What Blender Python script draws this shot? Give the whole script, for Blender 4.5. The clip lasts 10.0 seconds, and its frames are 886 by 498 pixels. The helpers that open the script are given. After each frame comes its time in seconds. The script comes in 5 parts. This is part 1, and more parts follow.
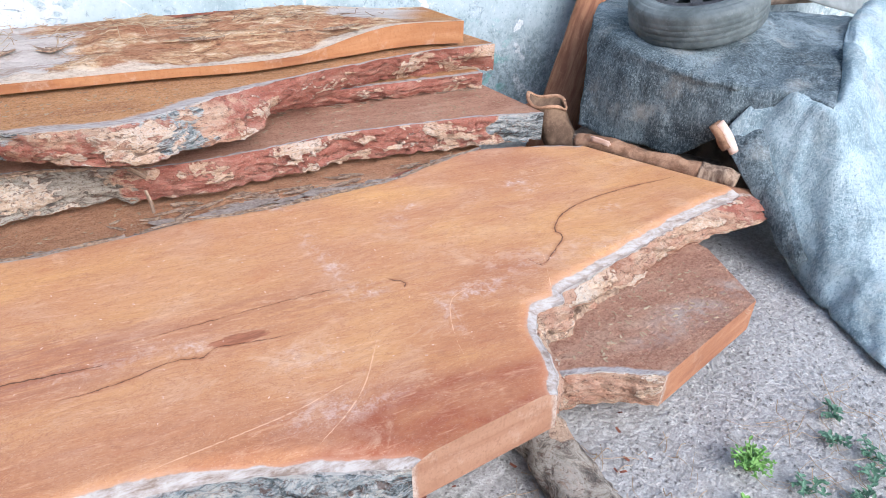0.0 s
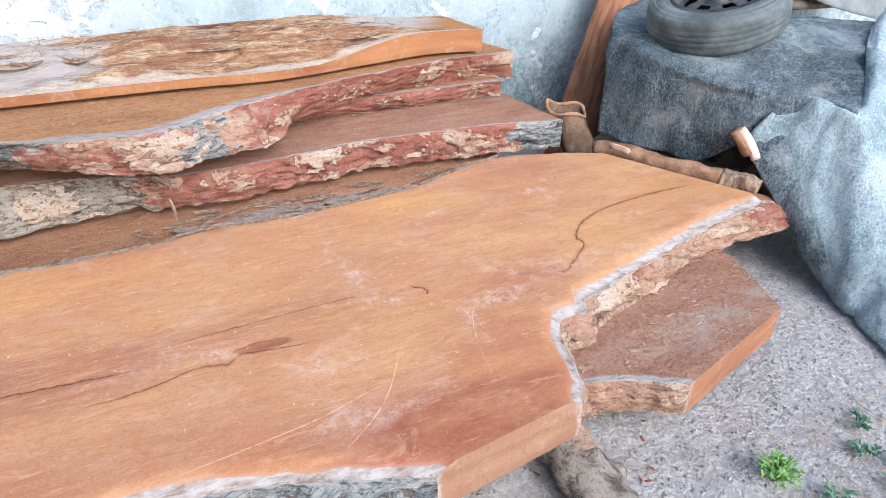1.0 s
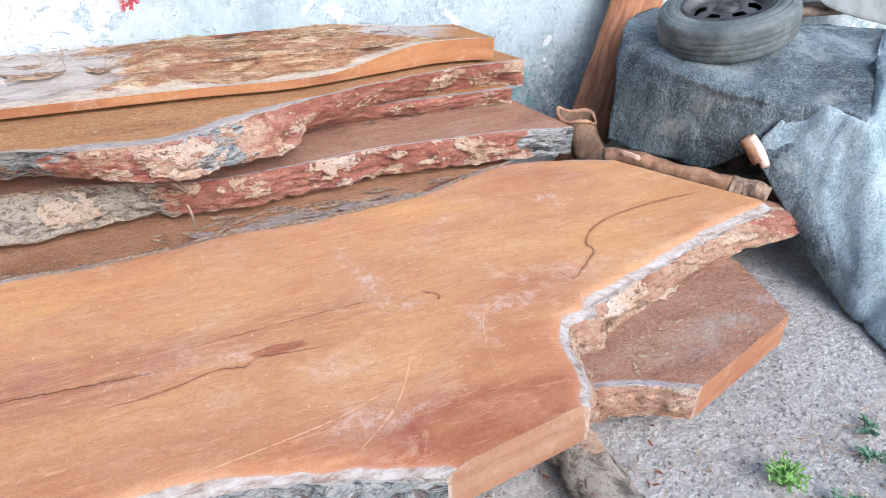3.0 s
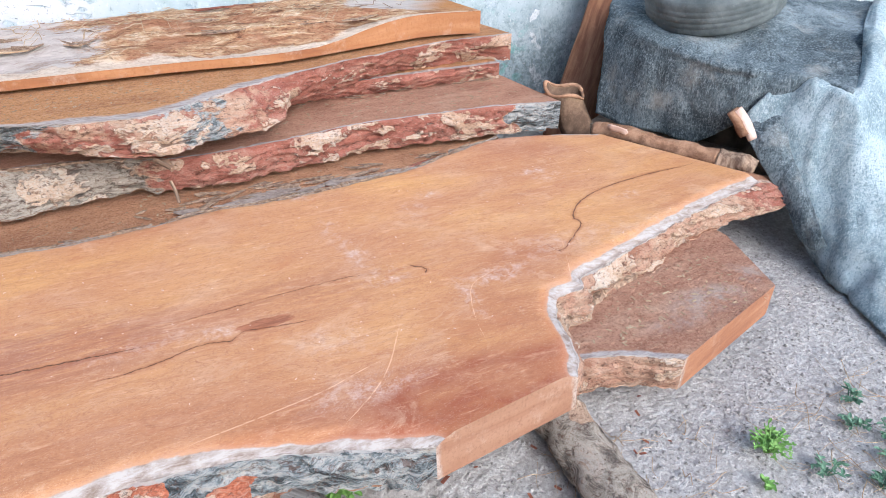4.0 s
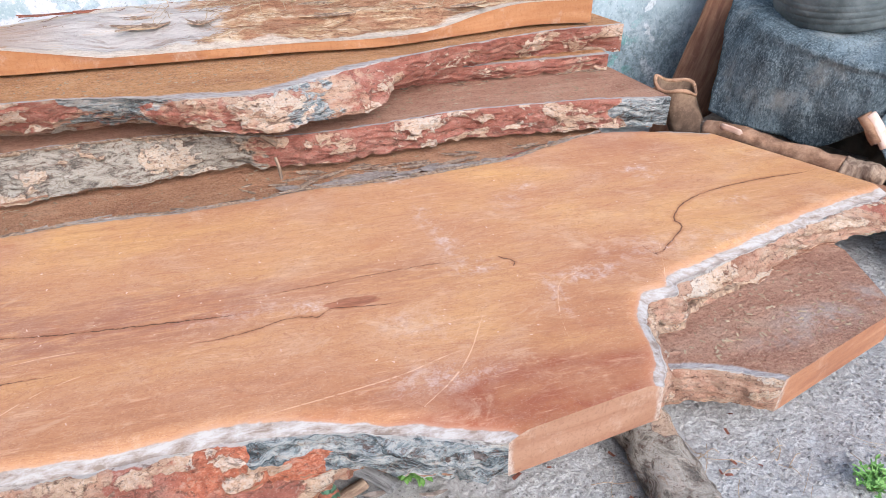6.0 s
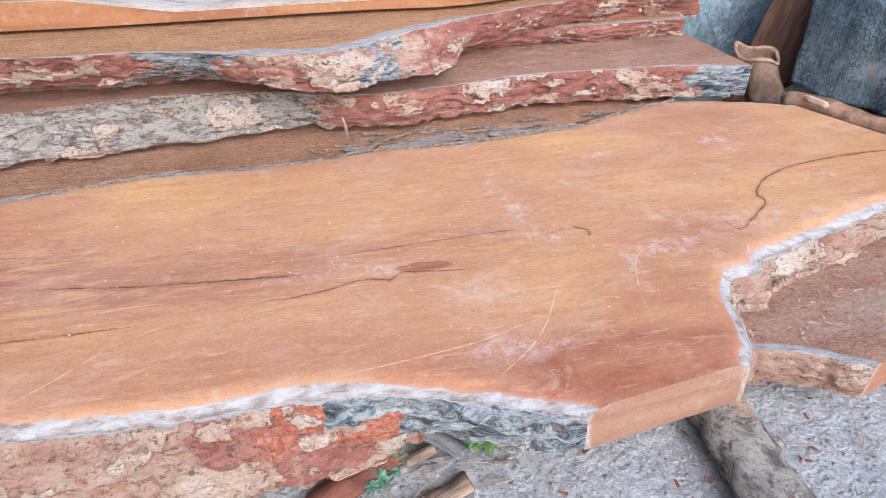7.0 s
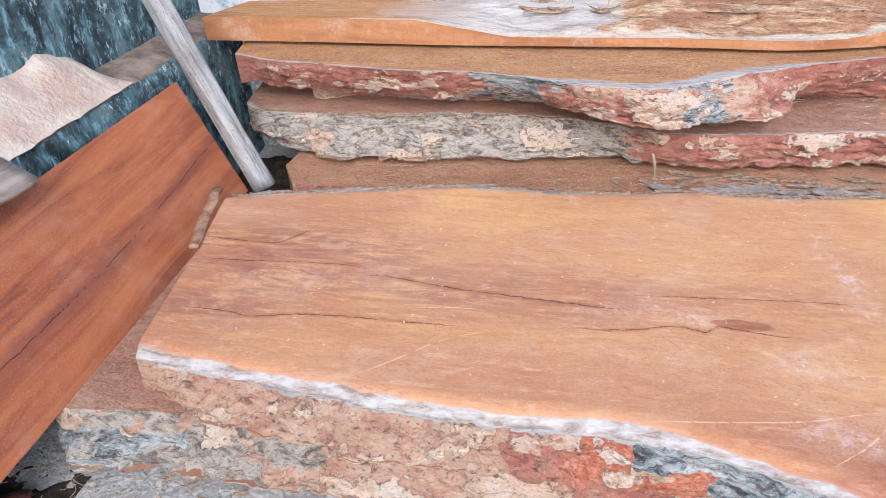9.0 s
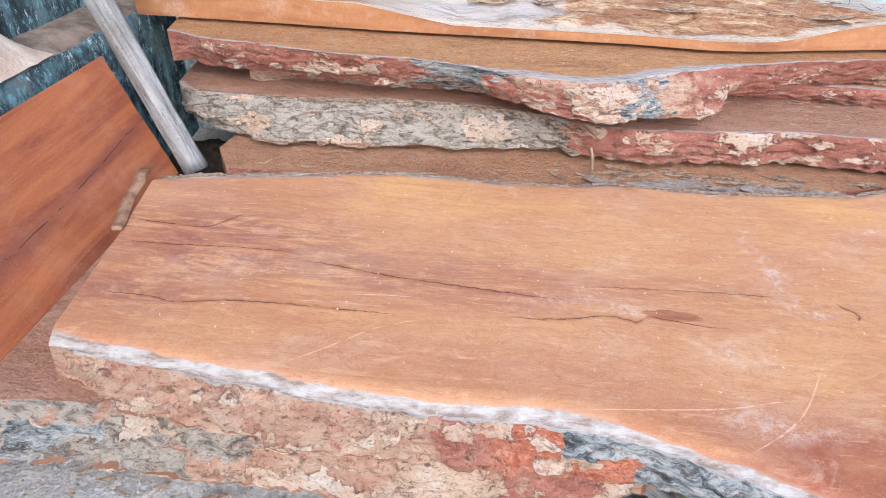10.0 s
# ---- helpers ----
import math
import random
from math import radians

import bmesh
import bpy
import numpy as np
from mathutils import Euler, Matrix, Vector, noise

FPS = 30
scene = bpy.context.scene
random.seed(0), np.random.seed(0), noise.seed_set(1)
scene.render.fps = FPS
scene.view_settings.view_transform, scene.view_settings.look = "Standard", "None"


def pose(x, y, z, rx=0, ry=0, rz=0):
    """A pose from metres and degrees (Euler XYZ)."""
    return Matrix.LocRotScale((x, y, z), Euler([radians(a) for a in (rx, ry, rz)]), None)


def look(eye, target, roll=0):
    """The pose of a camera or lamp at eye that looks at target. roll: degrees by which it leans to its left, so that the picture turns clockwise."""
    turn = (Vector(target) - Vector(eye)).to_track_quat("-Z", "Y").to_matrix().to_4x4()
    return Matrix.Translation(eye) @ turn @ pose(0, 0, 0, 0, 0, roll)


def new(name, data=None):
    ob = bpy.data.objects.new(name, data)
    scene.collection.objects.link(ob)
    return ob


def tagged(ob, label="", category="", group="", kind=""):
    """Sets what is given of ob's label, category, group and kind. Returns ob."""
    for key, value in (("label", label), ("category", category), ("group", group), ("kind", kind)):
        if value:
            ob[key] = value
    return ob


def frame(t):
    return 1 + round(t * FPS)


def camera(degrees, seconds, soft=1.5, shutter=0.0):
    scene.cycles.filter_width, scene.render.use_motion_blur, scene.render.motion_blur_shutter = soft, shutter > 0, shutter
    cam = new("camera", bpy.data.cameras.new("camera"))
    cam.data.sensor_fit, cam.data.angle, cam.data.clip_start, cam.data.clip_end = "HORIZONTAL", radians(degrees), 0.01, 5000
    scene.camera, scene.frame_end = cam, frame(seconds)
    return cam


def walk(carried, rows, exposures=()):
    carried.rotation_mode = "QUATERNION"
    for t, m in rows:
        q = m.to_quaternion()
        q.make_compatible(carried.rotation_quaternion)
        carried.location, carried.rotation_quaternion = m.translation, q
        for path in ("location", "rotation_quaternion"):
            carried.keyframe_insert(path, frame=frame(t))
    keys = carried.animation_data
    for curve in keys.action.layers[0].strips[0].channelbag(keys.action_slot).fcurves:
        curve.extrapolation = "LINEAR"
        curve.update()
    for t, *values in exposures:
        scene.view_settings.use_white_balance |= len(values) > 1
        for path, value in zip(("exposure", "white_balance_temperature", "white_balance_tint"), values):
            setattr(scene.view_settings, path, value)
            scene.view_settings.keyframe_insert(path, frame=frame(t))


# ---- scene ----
cam = camera(68.4, 10.0, 0.5)
PATH = [
    (0, (0.38, 0.086, 1.323), (1.125, 1.61, 0.263), 1.8),
    (0.5, (0.373, 0.094, 1.312), (1.19, 1.589, 0.264), 1.9),
    (1, (0.358, 0.094, 1.323), (1.07, 1.646, 0.282), 1.0),
    (1.5, (0.349, 0.092, 1.326), (1.022, 1.655, 0.275), 0.9),
    (2, (0.343, 0.095, 1.322), (1.011, 1.651, 0.258), 1.1),
    (2.5, (0.343, 0.082, 1.348), (1.001, 1.665, 0.319), 0.5),
    (3.8, (0.356, 0.062, 1.326), (1.085, 1.597, 0.27), 0.9),
    (4, (0.351, 0.062, 1.32), (1.052, 1.595, 0.243), 0.7),
    (4.5, (0.356, 0.057, 1.325), (0.981, 1.618, 0.242), -0.1),
    (5, (0.364, 0.068, 1.318), (0.967, 1.625, 0.218), 0.2),
    (5.2, (0.374, 0.073, 1.322), (0.945, 1.651, 0.234), 0.7),
    (6.5, (0.352, 0.073, 1.304), (0.699, 1.677, 0.16), -1.3),
    (7, (0.286, 0.118, 1.29), (0.585, 1.701, 0.105), -0.5),
    (7.5, (0.181, 0.144, 1.325), (0.513, 1.729, 0.151), 1.0),
    (8, (0.107, 0.144, 1.343), (0.219, 1.754, 0.162), 0.6),
    (8.5, (0.046, 0.139, 1.362), (-0.083, 1.782, 0.23), -0.8),
    (9, (0.031, 0.115, 1.348), (-0.307, 1.731, 0.218), -3.1),
    (9.5, (0.03, 0.117, 1.345), (-0.244, 1.757, 0.234), 0.5),
    (10, (0.046, 0.127, 1.32), (-0.119, 1.757, 0.174), 1.4),
]
walk(cam, [(t, look(eye, target, roll)) for t, eye, target, roll in PATH], [(0.0, 0.85, 5600.0, 9.0), (1.0, 0.85, 5700.0, 9.0), (5.0, 0.85, 5720.0, 9.0), (6.5, 0.84, 5600.0, 9.0), (7.0, 0.84, 5380.0, 9.0), (7.5, 0.84, 5420.0, 9.0), (8.5, 0.90, 5480.0, 9.0), (10.0, 0.90, 5560.0, 9.0)])


# ---- light ----
world = bpy.data.worlds.new("sky")
scene.world = world
world.use_nodes = True
sky = world.node_tree.nodes.new("ShaderNodeTexSky")
sky.sky_type, sky.sun_disc = "NISHITA", False
sky.sun_elevation, sky.sun_rotation = radians(37), radians(166)
sky.air_density, sky.dust_density = 1.0, 3.0
world.node_tree.nodes["Background"].inputs["Strength"].default_value = 0.14
world.node_tree.links.new(sky.outputs["Color"], world.node_tree.nodes["Background"].inputs["Color"])
sun = new("sun", bpy.data.lights.new("sun", "SUN"))
sun.data.energy, sun.data.angle, sun.data.color = 1.75, radians(55), (1.0, 0.97, 0.93)
sun.matrix_world = look((0.9, -3.6, 2.8), (0, 0, 0))


# ---- materials ----
class Mat:
    """A small builder of node materials in world or object coordinates."""

    def __init__(self, name, rough=0.8, local=False):
        self.m = bpy.data.materials.new(name)
        self.m.use_nodes = True
        self.t = self.m.node_tree
        self.b = self.t.nodes["Principled BSDF"]
        self.b.inputs["Roughness"].default_value = rough
        self.b.inputs["Specular IOR Level"].default_value = 0.25
        if local:
            self.co = self.t.nodes.new("ShaderNodeTexCoord").outputs["Object"]
        else:
            self.co = self.t.nodes.new("ShaderNodeNewGeometry").outputs["Position"]

    def put(self, socket, value):
        if isinstance(value, (int, float)):
            socket.default_value = value
        elif isinstance(value, tuple):
            socket.default_value = (*value, 1.0) if len(value) == 3 and socket.type == "RGBA" else value
        else:
            self.t.links.new(value, socket)

    def vec(self, stretch=(1, 1, 1), turn=(0, 0, 0), shift=(0, 0, 0)):
        n = self.t.nodes.new("ShaderNodeMapping")
        self.put(n.inputs["Vector"], self.co)
        n.inputs["Scale"].default_value = stretch
        n.inputs["Rotation"].default_value = [radians(a) for a in turn]
        n.inputs["Location"].default_value = shift
        return n.outputs["Vector"]

    def noise(self, scale, detail=4, rough=0.6, stretch=(1, 1, 1), dist=0.0, shift=(0, 0, 0), turn=(0, 0, 0)):
        n = self.t.nodes.new("ShaderNodeTexNoise")
        self.put(n.inputs["Vector"], self.vec(stretch, turn, shift))
        n.inputs["Scale"].default_value, n.inputs["Detail"].default_value = scale, detail
        n.inputs["Roughness"].default_value, n.inputs["Distortion"].default_value = rough, dist
        return n.outputs["Fac"]

    def cells(self, scale, feature="F1", stretch=(1, 1, 1), out="Distance", warp=0.0, wscale=12.0):
        n = self.t.nodes.new("ShaderNodeTexVoronoi")
        n.feature = feature
        at = self.vec(stretch)
        if warp:
            w = self.t.nodes.new("ShaderNodeTexNoise")
            self.put(w.inputs["Vector"], self.co)
            w.inputs["Scale"].default_value, w.inputs["Detail"].default_value = wscale, 5
            m = self.t.nodes.new("ShaderNodeVectorMath")
            m.operation = "MULTIPLY_ADD"
            self.put(m.inputs[0], w.outputs["Color"])
            m.inputs[1].default_value = (warp, warp, warp)
            self.put(m.inputs[2], at)
            at = m.outputs[0]
        self.put(n.inputs["Vector"], at)
        n.inputs["Scale"].default_value = scale
        return n.outputs[out]

    def wave(self, scale, dist, stretch=(1, 1, 1), detail=3.0, dscale=1.0):
        n = self.t.nodes.new("ShaderNodeTexWave")
        n.bands_direction = "Y"
        self.put(n.inputs["Vector"], self.vec(stretch))
        n.inputs["Scale"].default_value, n.inputs["Distortion"].default_value = scale, dist
        n.inputs["Detail"].default_value, n.inputs["Detail Scale"].default_value = detail, dscale
        return n.outputs["Fac"]

    def attr(self, name, out="Fac"):
        n = self.t.nodes.new("ShaderNodeAttribute")
        n.attribute_name = name
        return n.outputs[out]

    def math(self, op, a, b=0.0, c=0.0, clamp=False):
        n = self.t.nodes.new("ShaderNodeMath")
        n.operation, n.use_clamp = op, clamp
        for s, v in zip(n.inputs, (a, b, c)):
            self.put(s, v)
        return n.outputs[0]

    def step(self, fac, lo, hi, to=1.0):
        n = self.t.nodes.new("ShaderNodeMapRange")
        n.interpolation_type = "SMOOTHSTEP"
        self.put(n.inputs["Value"], fac)
        for k, v in (("From Min", lo), ("From Max", hi), ("To Min", 0.0), ("To Max", to)):
            self.put(n.inputs[k], v)
        return n.outputs[0]

    def ramp(self, fac, *stops):
        n = self.t.nodes.new("ShaderNodeValToRGB")
        e = n.color_ramp.elements
        while len(e) < len(stops):
            e.new(0.5)
        for k, (at, col) in zip(e, stops):
            k.position, k.color = at, (*col, 1)
        self.put(n.inputs["Fac"], fac)
        return n.outputs["Color"]

    def mix(self, fac, a, b, kind="MIX"):
        n = self.t.nodes.new("ShaderNodeMix")
        n.data_type, n.blend_type = "RGBA", kind
        self.put(n.inputs[0], fac)
        self.put(n.inputs[6], a)
        self.put(n.inputs[7], b)
        return n.outputs[2]

    def done(self, col, height=None, strength=0.5, depth=0.004, rough=None):
        self.put(self.b.inputs["Base Color"], col)
        if rough is not None:
            self.put(self.b.inputs["Roughness"], rough)
        if height is not None:
            n = self.t.nodes.new("ShaderNodeBump")
            n.inputs["Strength"].default_value, n.inputs["Distance"].default_value = strength, depth
            self.put(n.inputs["Height"], height)
            self.t.links.new(n.outputs["Normal"], self.b.inputs["Normal"])
        return self.m


def wood_face_material():
    """Sawn hardwood face: long grain along x, dust, pale sapwood rim, cracks and blade scratches."""
    g = Mat("sawn_hardwood_face", 0.62)
    long = g.noise(1.1, 4, 0.45, (0.8, 2.4, 2.4), 1.2)
    fine = g.noise(10, 6, 0.70, (1, 6, 6), 1.6)
    figure = g.wave(2.2, 7.0, (0.25, 2.2, 2.2), 4, 1.2)
    grit = g.noise(240, 3, 0.7)
    col = g.ramp(long, (0.30, (0.41, 0.178, 0.09)), (0.48, (0.51, 0.255, 0.12)), (0.68, (0.60, 0.32, 0.122)))
    col = g.mix(g.step(fine, 0.47, 0.72, 0.22), col, (0.37, 0.15, 0.075))
    col = g.mix(g.step(figure, 0.72, 0.95, 0.10), col, (0.34, 0.13, 0.07))
    col = g.mix(g.math("MULTIPLY", g.attr("red"), g.step(g.noise(5, 5, 0.6, (1, 3, 1)), 0.15, 0.6, 0.95), 0.0, True), col, (0.29, 0.082, 0.04))
    col = g.mix(g.math("MULTIPLY", g.attr("heart"), g.step(g.noise(3, 6, 0.66, (1, 7, 1), 1.6), 0.36, 0.56, 0.95)), col, (0.27, 0.10, 0.07))
    saw = g.noise(70, 4, 0.65, (0.2, 1, 1), 0.5, (0, 0, 0), (0, 0, 32))
    col = g.mix(g.step(saw, 0.56, 0.72, 0.40), col, (0.74, 0.46, 0.29))
    saw2 = g.noise(60, 4, 0.65, (1, 0.15, 1), 0.6, (3, 0, 0), (0, 0, 20))
    col = g.mix(g.step(saw2, 0.58, 0.76, 0.22), col, (0.33, 0.13, 0.07))
    dustn = g.noise(4, 7, 0.72, (1, 1.4, 1), 0.6)
    col = g.mix(g.step(dustn, 0.44, 0.72, 0.38), col, (0.60, 0.40, 0.285))
    col = g.mix(g.step(g.noise(2.2, 5, 0.65, (1, 2.2, 1), 0.8, (4, 1, 0)), 0.46, 0.66, 0.5), col, (0.45, 0.205, 0.10))
    col = g.mix(g.step(grit, 0.55, 0.68, 0.14), col, (0.80, 0.63, 0.50))
    col = g.mix(g.step(grit, 0.45, 0.34, 0.22), col, (0.27, 0.11, 0.065))
    vein = g.noise(34, 6, 0.75, (0.16, 1.6, 1), 0.9, (1, 5, 0))
    col = g.mix(g.step(vein, 0.40, 0.33, 0.20), col, (0.23, 0.085, 0.05))
    smear = g.noise(24, 7, 0.78, (0.35, 1.3, 1), 1.6, (2, 7, 0))
    col = g.mix(g.step(smear, 0.48, 0.36, 0.26), col, (0.31, 0.135, 0.08))
    col = g.mix(g.step(smear, 0.54, 0.68, 0.20), col, (0.64, 0.42, 0.26))
    spots = g.math("MULTIPLY", g.attr("dust"), g.step(g.noise(30, 8, 0.82), 0.45, 0.64, 0.62))
    col = g.mix(spots, col, (0.66, 0.56, 0.52))
    mark = g.noise(7, 7, 0.75, (0.8, 1.2, 1), 1.0, (12, 3, 0))
    col = g.mix(g.step(mark, 0.56, 0.66, 0.35), col, (0.63, 0.42, 0.28))
    col = g.mix(g.step(mark, 0.44, 0.35, 0.30), col, (0.40, 0.14, 0.06))
    swirl = g.noise(9, 6, 0.7, (0.7, 1.6, 1), 3.2, (8, 2, 0))
    col = g.mix(g.math("MULTIPLY", g.step(swirl, 0.485, 0.5), g.step(swirl, 0.515, 0.5, 0.55)), col, (0.25, 0.09, 0.05))
    lined = g.noise(4.5, 8, 0.80, (0.35, 2.6, 1), 2.2, (3, 9, 0))
    col = g.mix(g.step(lined, 0.46, 0.38, 0.26), col, (0.33, 0.115, 0.06))
    col = g.mix(g.step(lined, 0.54, 0.63, 0.14), col, (0.70, 0.42, 0.22))
    speck = g.noise(420, 2, 0.6)
    col = g.mix(g.step(speck, 0.66, 0.74, 0.35), col, (0.86, 0.70, 0.56))
    col = g.mix(g.step(speck, 0.34, 0.27, 0.4), col, (0.17, 0.07, 0.04))
    lines, pale, torn = None, None, None
    crook = g.math("MULTIPLY_ADD", g.noise(45, 5, 0.75), 0.016, -0.008)
    breaks = g.step(g.noise(11, 3), 0.33, 0.5)
    ragged = g.math("MULTIPLY_ADD", g.noise(26, 6, 0.75, (0.5, 1.5, 1)), 0.03, -0.013)
    for k in range(8):
        w = g.attr("w%d" % k)
        d = g.math("ABSOLUTE", g.math("ADD", g.attr("c%d" % k), crook))
        on = g.math("LESS_THAN", d, g.math("MULTIPLY", g.math("MULTIPLY", w, breaks), 0.0019))
        lines = on if lines is None else g.math("MAXIMUM", lines, on)
        near = g.math("MULTIPLY", g.step(g.math("ADD", d, ragged), g.math("MULTIPLY", w, 0.017), 0.0), g.step(w, 0.0, 0.3))
        torn = near if torn is None else g.math("MAXIMUM", torn, near)
    thin = g.math("MULTIPLY_ADD", g.noise(90, 4, 0.75), 0.004, -0.002)
    for k in range(8, 14):
        w = g.attr("w%d" % k)
        on = g.math("LESS_THAN", g.math("ABSOLUTE", g.math("ADD", g.attr("c%d" % k), thin)), g.math("MULTIPLY", w, 0.0012))
        pale = on if pale is None else g.math("MAXIMUM", pale, on)
    col = g.mix(g.math("MULTIPLY", pale, g.step(g.noise(30, 4, 0.7), 0.36, 0.52, 0.5)), col, (0.80, 0.53, 0.35))
    knot = g.step(g.math("ADD", g.attr("knot"), g.math("MULTIPLY_ADD", g.noise(40, 6, 0.75, (0.4, 1.6, 1)), 1.2, -0.6)), 0.42, 0.56)
    col = g.mix(g.math("MULTIPLY", knot, 0.8), col, g.ramp(g.noise(60, 5, 0.75, (0.3, 1.5, 1)), (0.4, (0.20, 0.06, 0.03)), (0.6, (0.38, 0.14, 0.075))))
    rim = g.math("ADD", g.attr("rim"), g.math("MULTIPLY_ADD", g.noise(13, 7, 0.68, (0.6, 1, 1)), 0.5, -0.27))
    col = g.mix(g.step(rim, 0.34, 0.5, 0.35), col, (0.46, 0.28, 0.20))
    chalk = g.ramp(g.noise(38, 8, 0.78, (0.35, 1.0, 1), 0.3), (0.39, (0.20, 0.155, 0.125)), (0.46, (0.31, 0.265, 0.235)), (0.58, (0.44, 0.415, 0.395)))
    col = g.mix(g.step(rim, 0.50, 0.58, 0.92), col, chalk)
    col = g.mix(g.math("MULTIPLY", g.step(rim, 0.80, 1.0), g.step(g.noise(24, 6, 0.75, (0.4, 1, 1)), 0.47, 0.55, 0.8)), col, (0.17, 0.13, 0.11))
    crumbs = g.step(g.cells(75), 0.10, 0.05)
    crumbs = g.math("MULTIPLY", crumbs, g.step(g.noise(9, 3), 0.5, 0.62))
    col = g.mix(g.math("MULTIPLY", crumbs, 0.45), col, (0.74, 0.53, 0.36))
    col = g.mix(g.math("MULTIPLY", torn, 0.65), col, (0.29, 0.105, 0.045))
    col = g.mix(g.math("MULTIPLY", lines, 0.85), col, (0.075, 0.03, 0.018))
    h = g.math("MULTIPLY_ADD", fine, 0.35, g.math("MULTIPLY", grit, 0.5))
    h = g.math("SUBTRACT", g.math("ADD", h, g.math("MULTIPLY", crumbs, 0.6)), g.math("MULTIPLY", lines, 3.0))
    return g.done(col, h, 0.5, 0.0025, g.math("MULTIPLY_ADD", dustn, 0.25, 0.48))


def dusty_face_material():
    """Rough sawn face under a layer of sawdust."""
    g = Mat("sawdust_covered_face", 0.95)
    a, b = g.noise(4, 6, 0.65, (1, 3, 1), 0.5), g.noise(130, 5, 0.8)
    col = g.mix(g.attr("red"), g.ramp(a, (0.3, (0.47, 0.215, 0.095)), (0.55, (0.62, 0.31, 0.135)), (0.75, (0.62, 0.36, 0.20))),
                g.ramp(a, (0.3, (0.40, 0.19, 0.125)), (0.55, (0.54, 0.29, 0.195)), (0.75, (0.60, 0.39, 0.28))))
    col = g.mix(g.step(b, 0.53, 0.62, 0.65), col, (0.22, 0.10, 0.055))
    col = g.mix(g.step(b, 0.47, 0.36, 0.6), col, (0.68, 0.46, 0.31))
    clump = g.noise(42, 6, 0.75, (0.8, 1.2, 1), 0.5, (4, 2, 0))
    col = g.mix(g.step(clump, 0.48, 0.37, 0.45), col, (0.26, 0.12, 0.07))
    col = g.mix(g.step(clump, 0.54, 0.66, 0.4), col, (0.66, 0.43, 0.28))
    chips = g.math("MULTIPLY", g.step(g.cells(55), 0.16, 0.08), g.step(g.noise(7, 3), 0.48, 0.6))
    col = g.mix(g.math("MULTIPLY", chips, 0.75), col, (0.62, 0.43, 0.26))
    dust = g.math("MULTIPLY", g.attr("dust"), g.step(g.noise(18, 5, 0.7), 0.36, 0.62))
    col = g.mix(dust, col, (0.56, 0.47, 0.42))
    rim = g.math("ADD", g.attr("rim"), g.math("MULTIPLY_ADD", g.noise(14, 5, 0.65), 0.7, -0.35))
    chalk = g.ramp(g.noise(28, 5, 0.7, (1, 4, 1)), (0.35, (0.34, 0.28, 0.26)), (0.55, (0.62, 0.58, 0.57)))
    col = g.mix(g.step(rim, 0.46, 0.7, 0.9), col, chalk)
    h = g.math("ADD", g.math("MULTIPLY_ADD", clump, 2.0, b), g.math("ADD", g.math("MULTIPLY", a, 1.5), chips))
    return g.done(col, h, 1.0, 0.01)


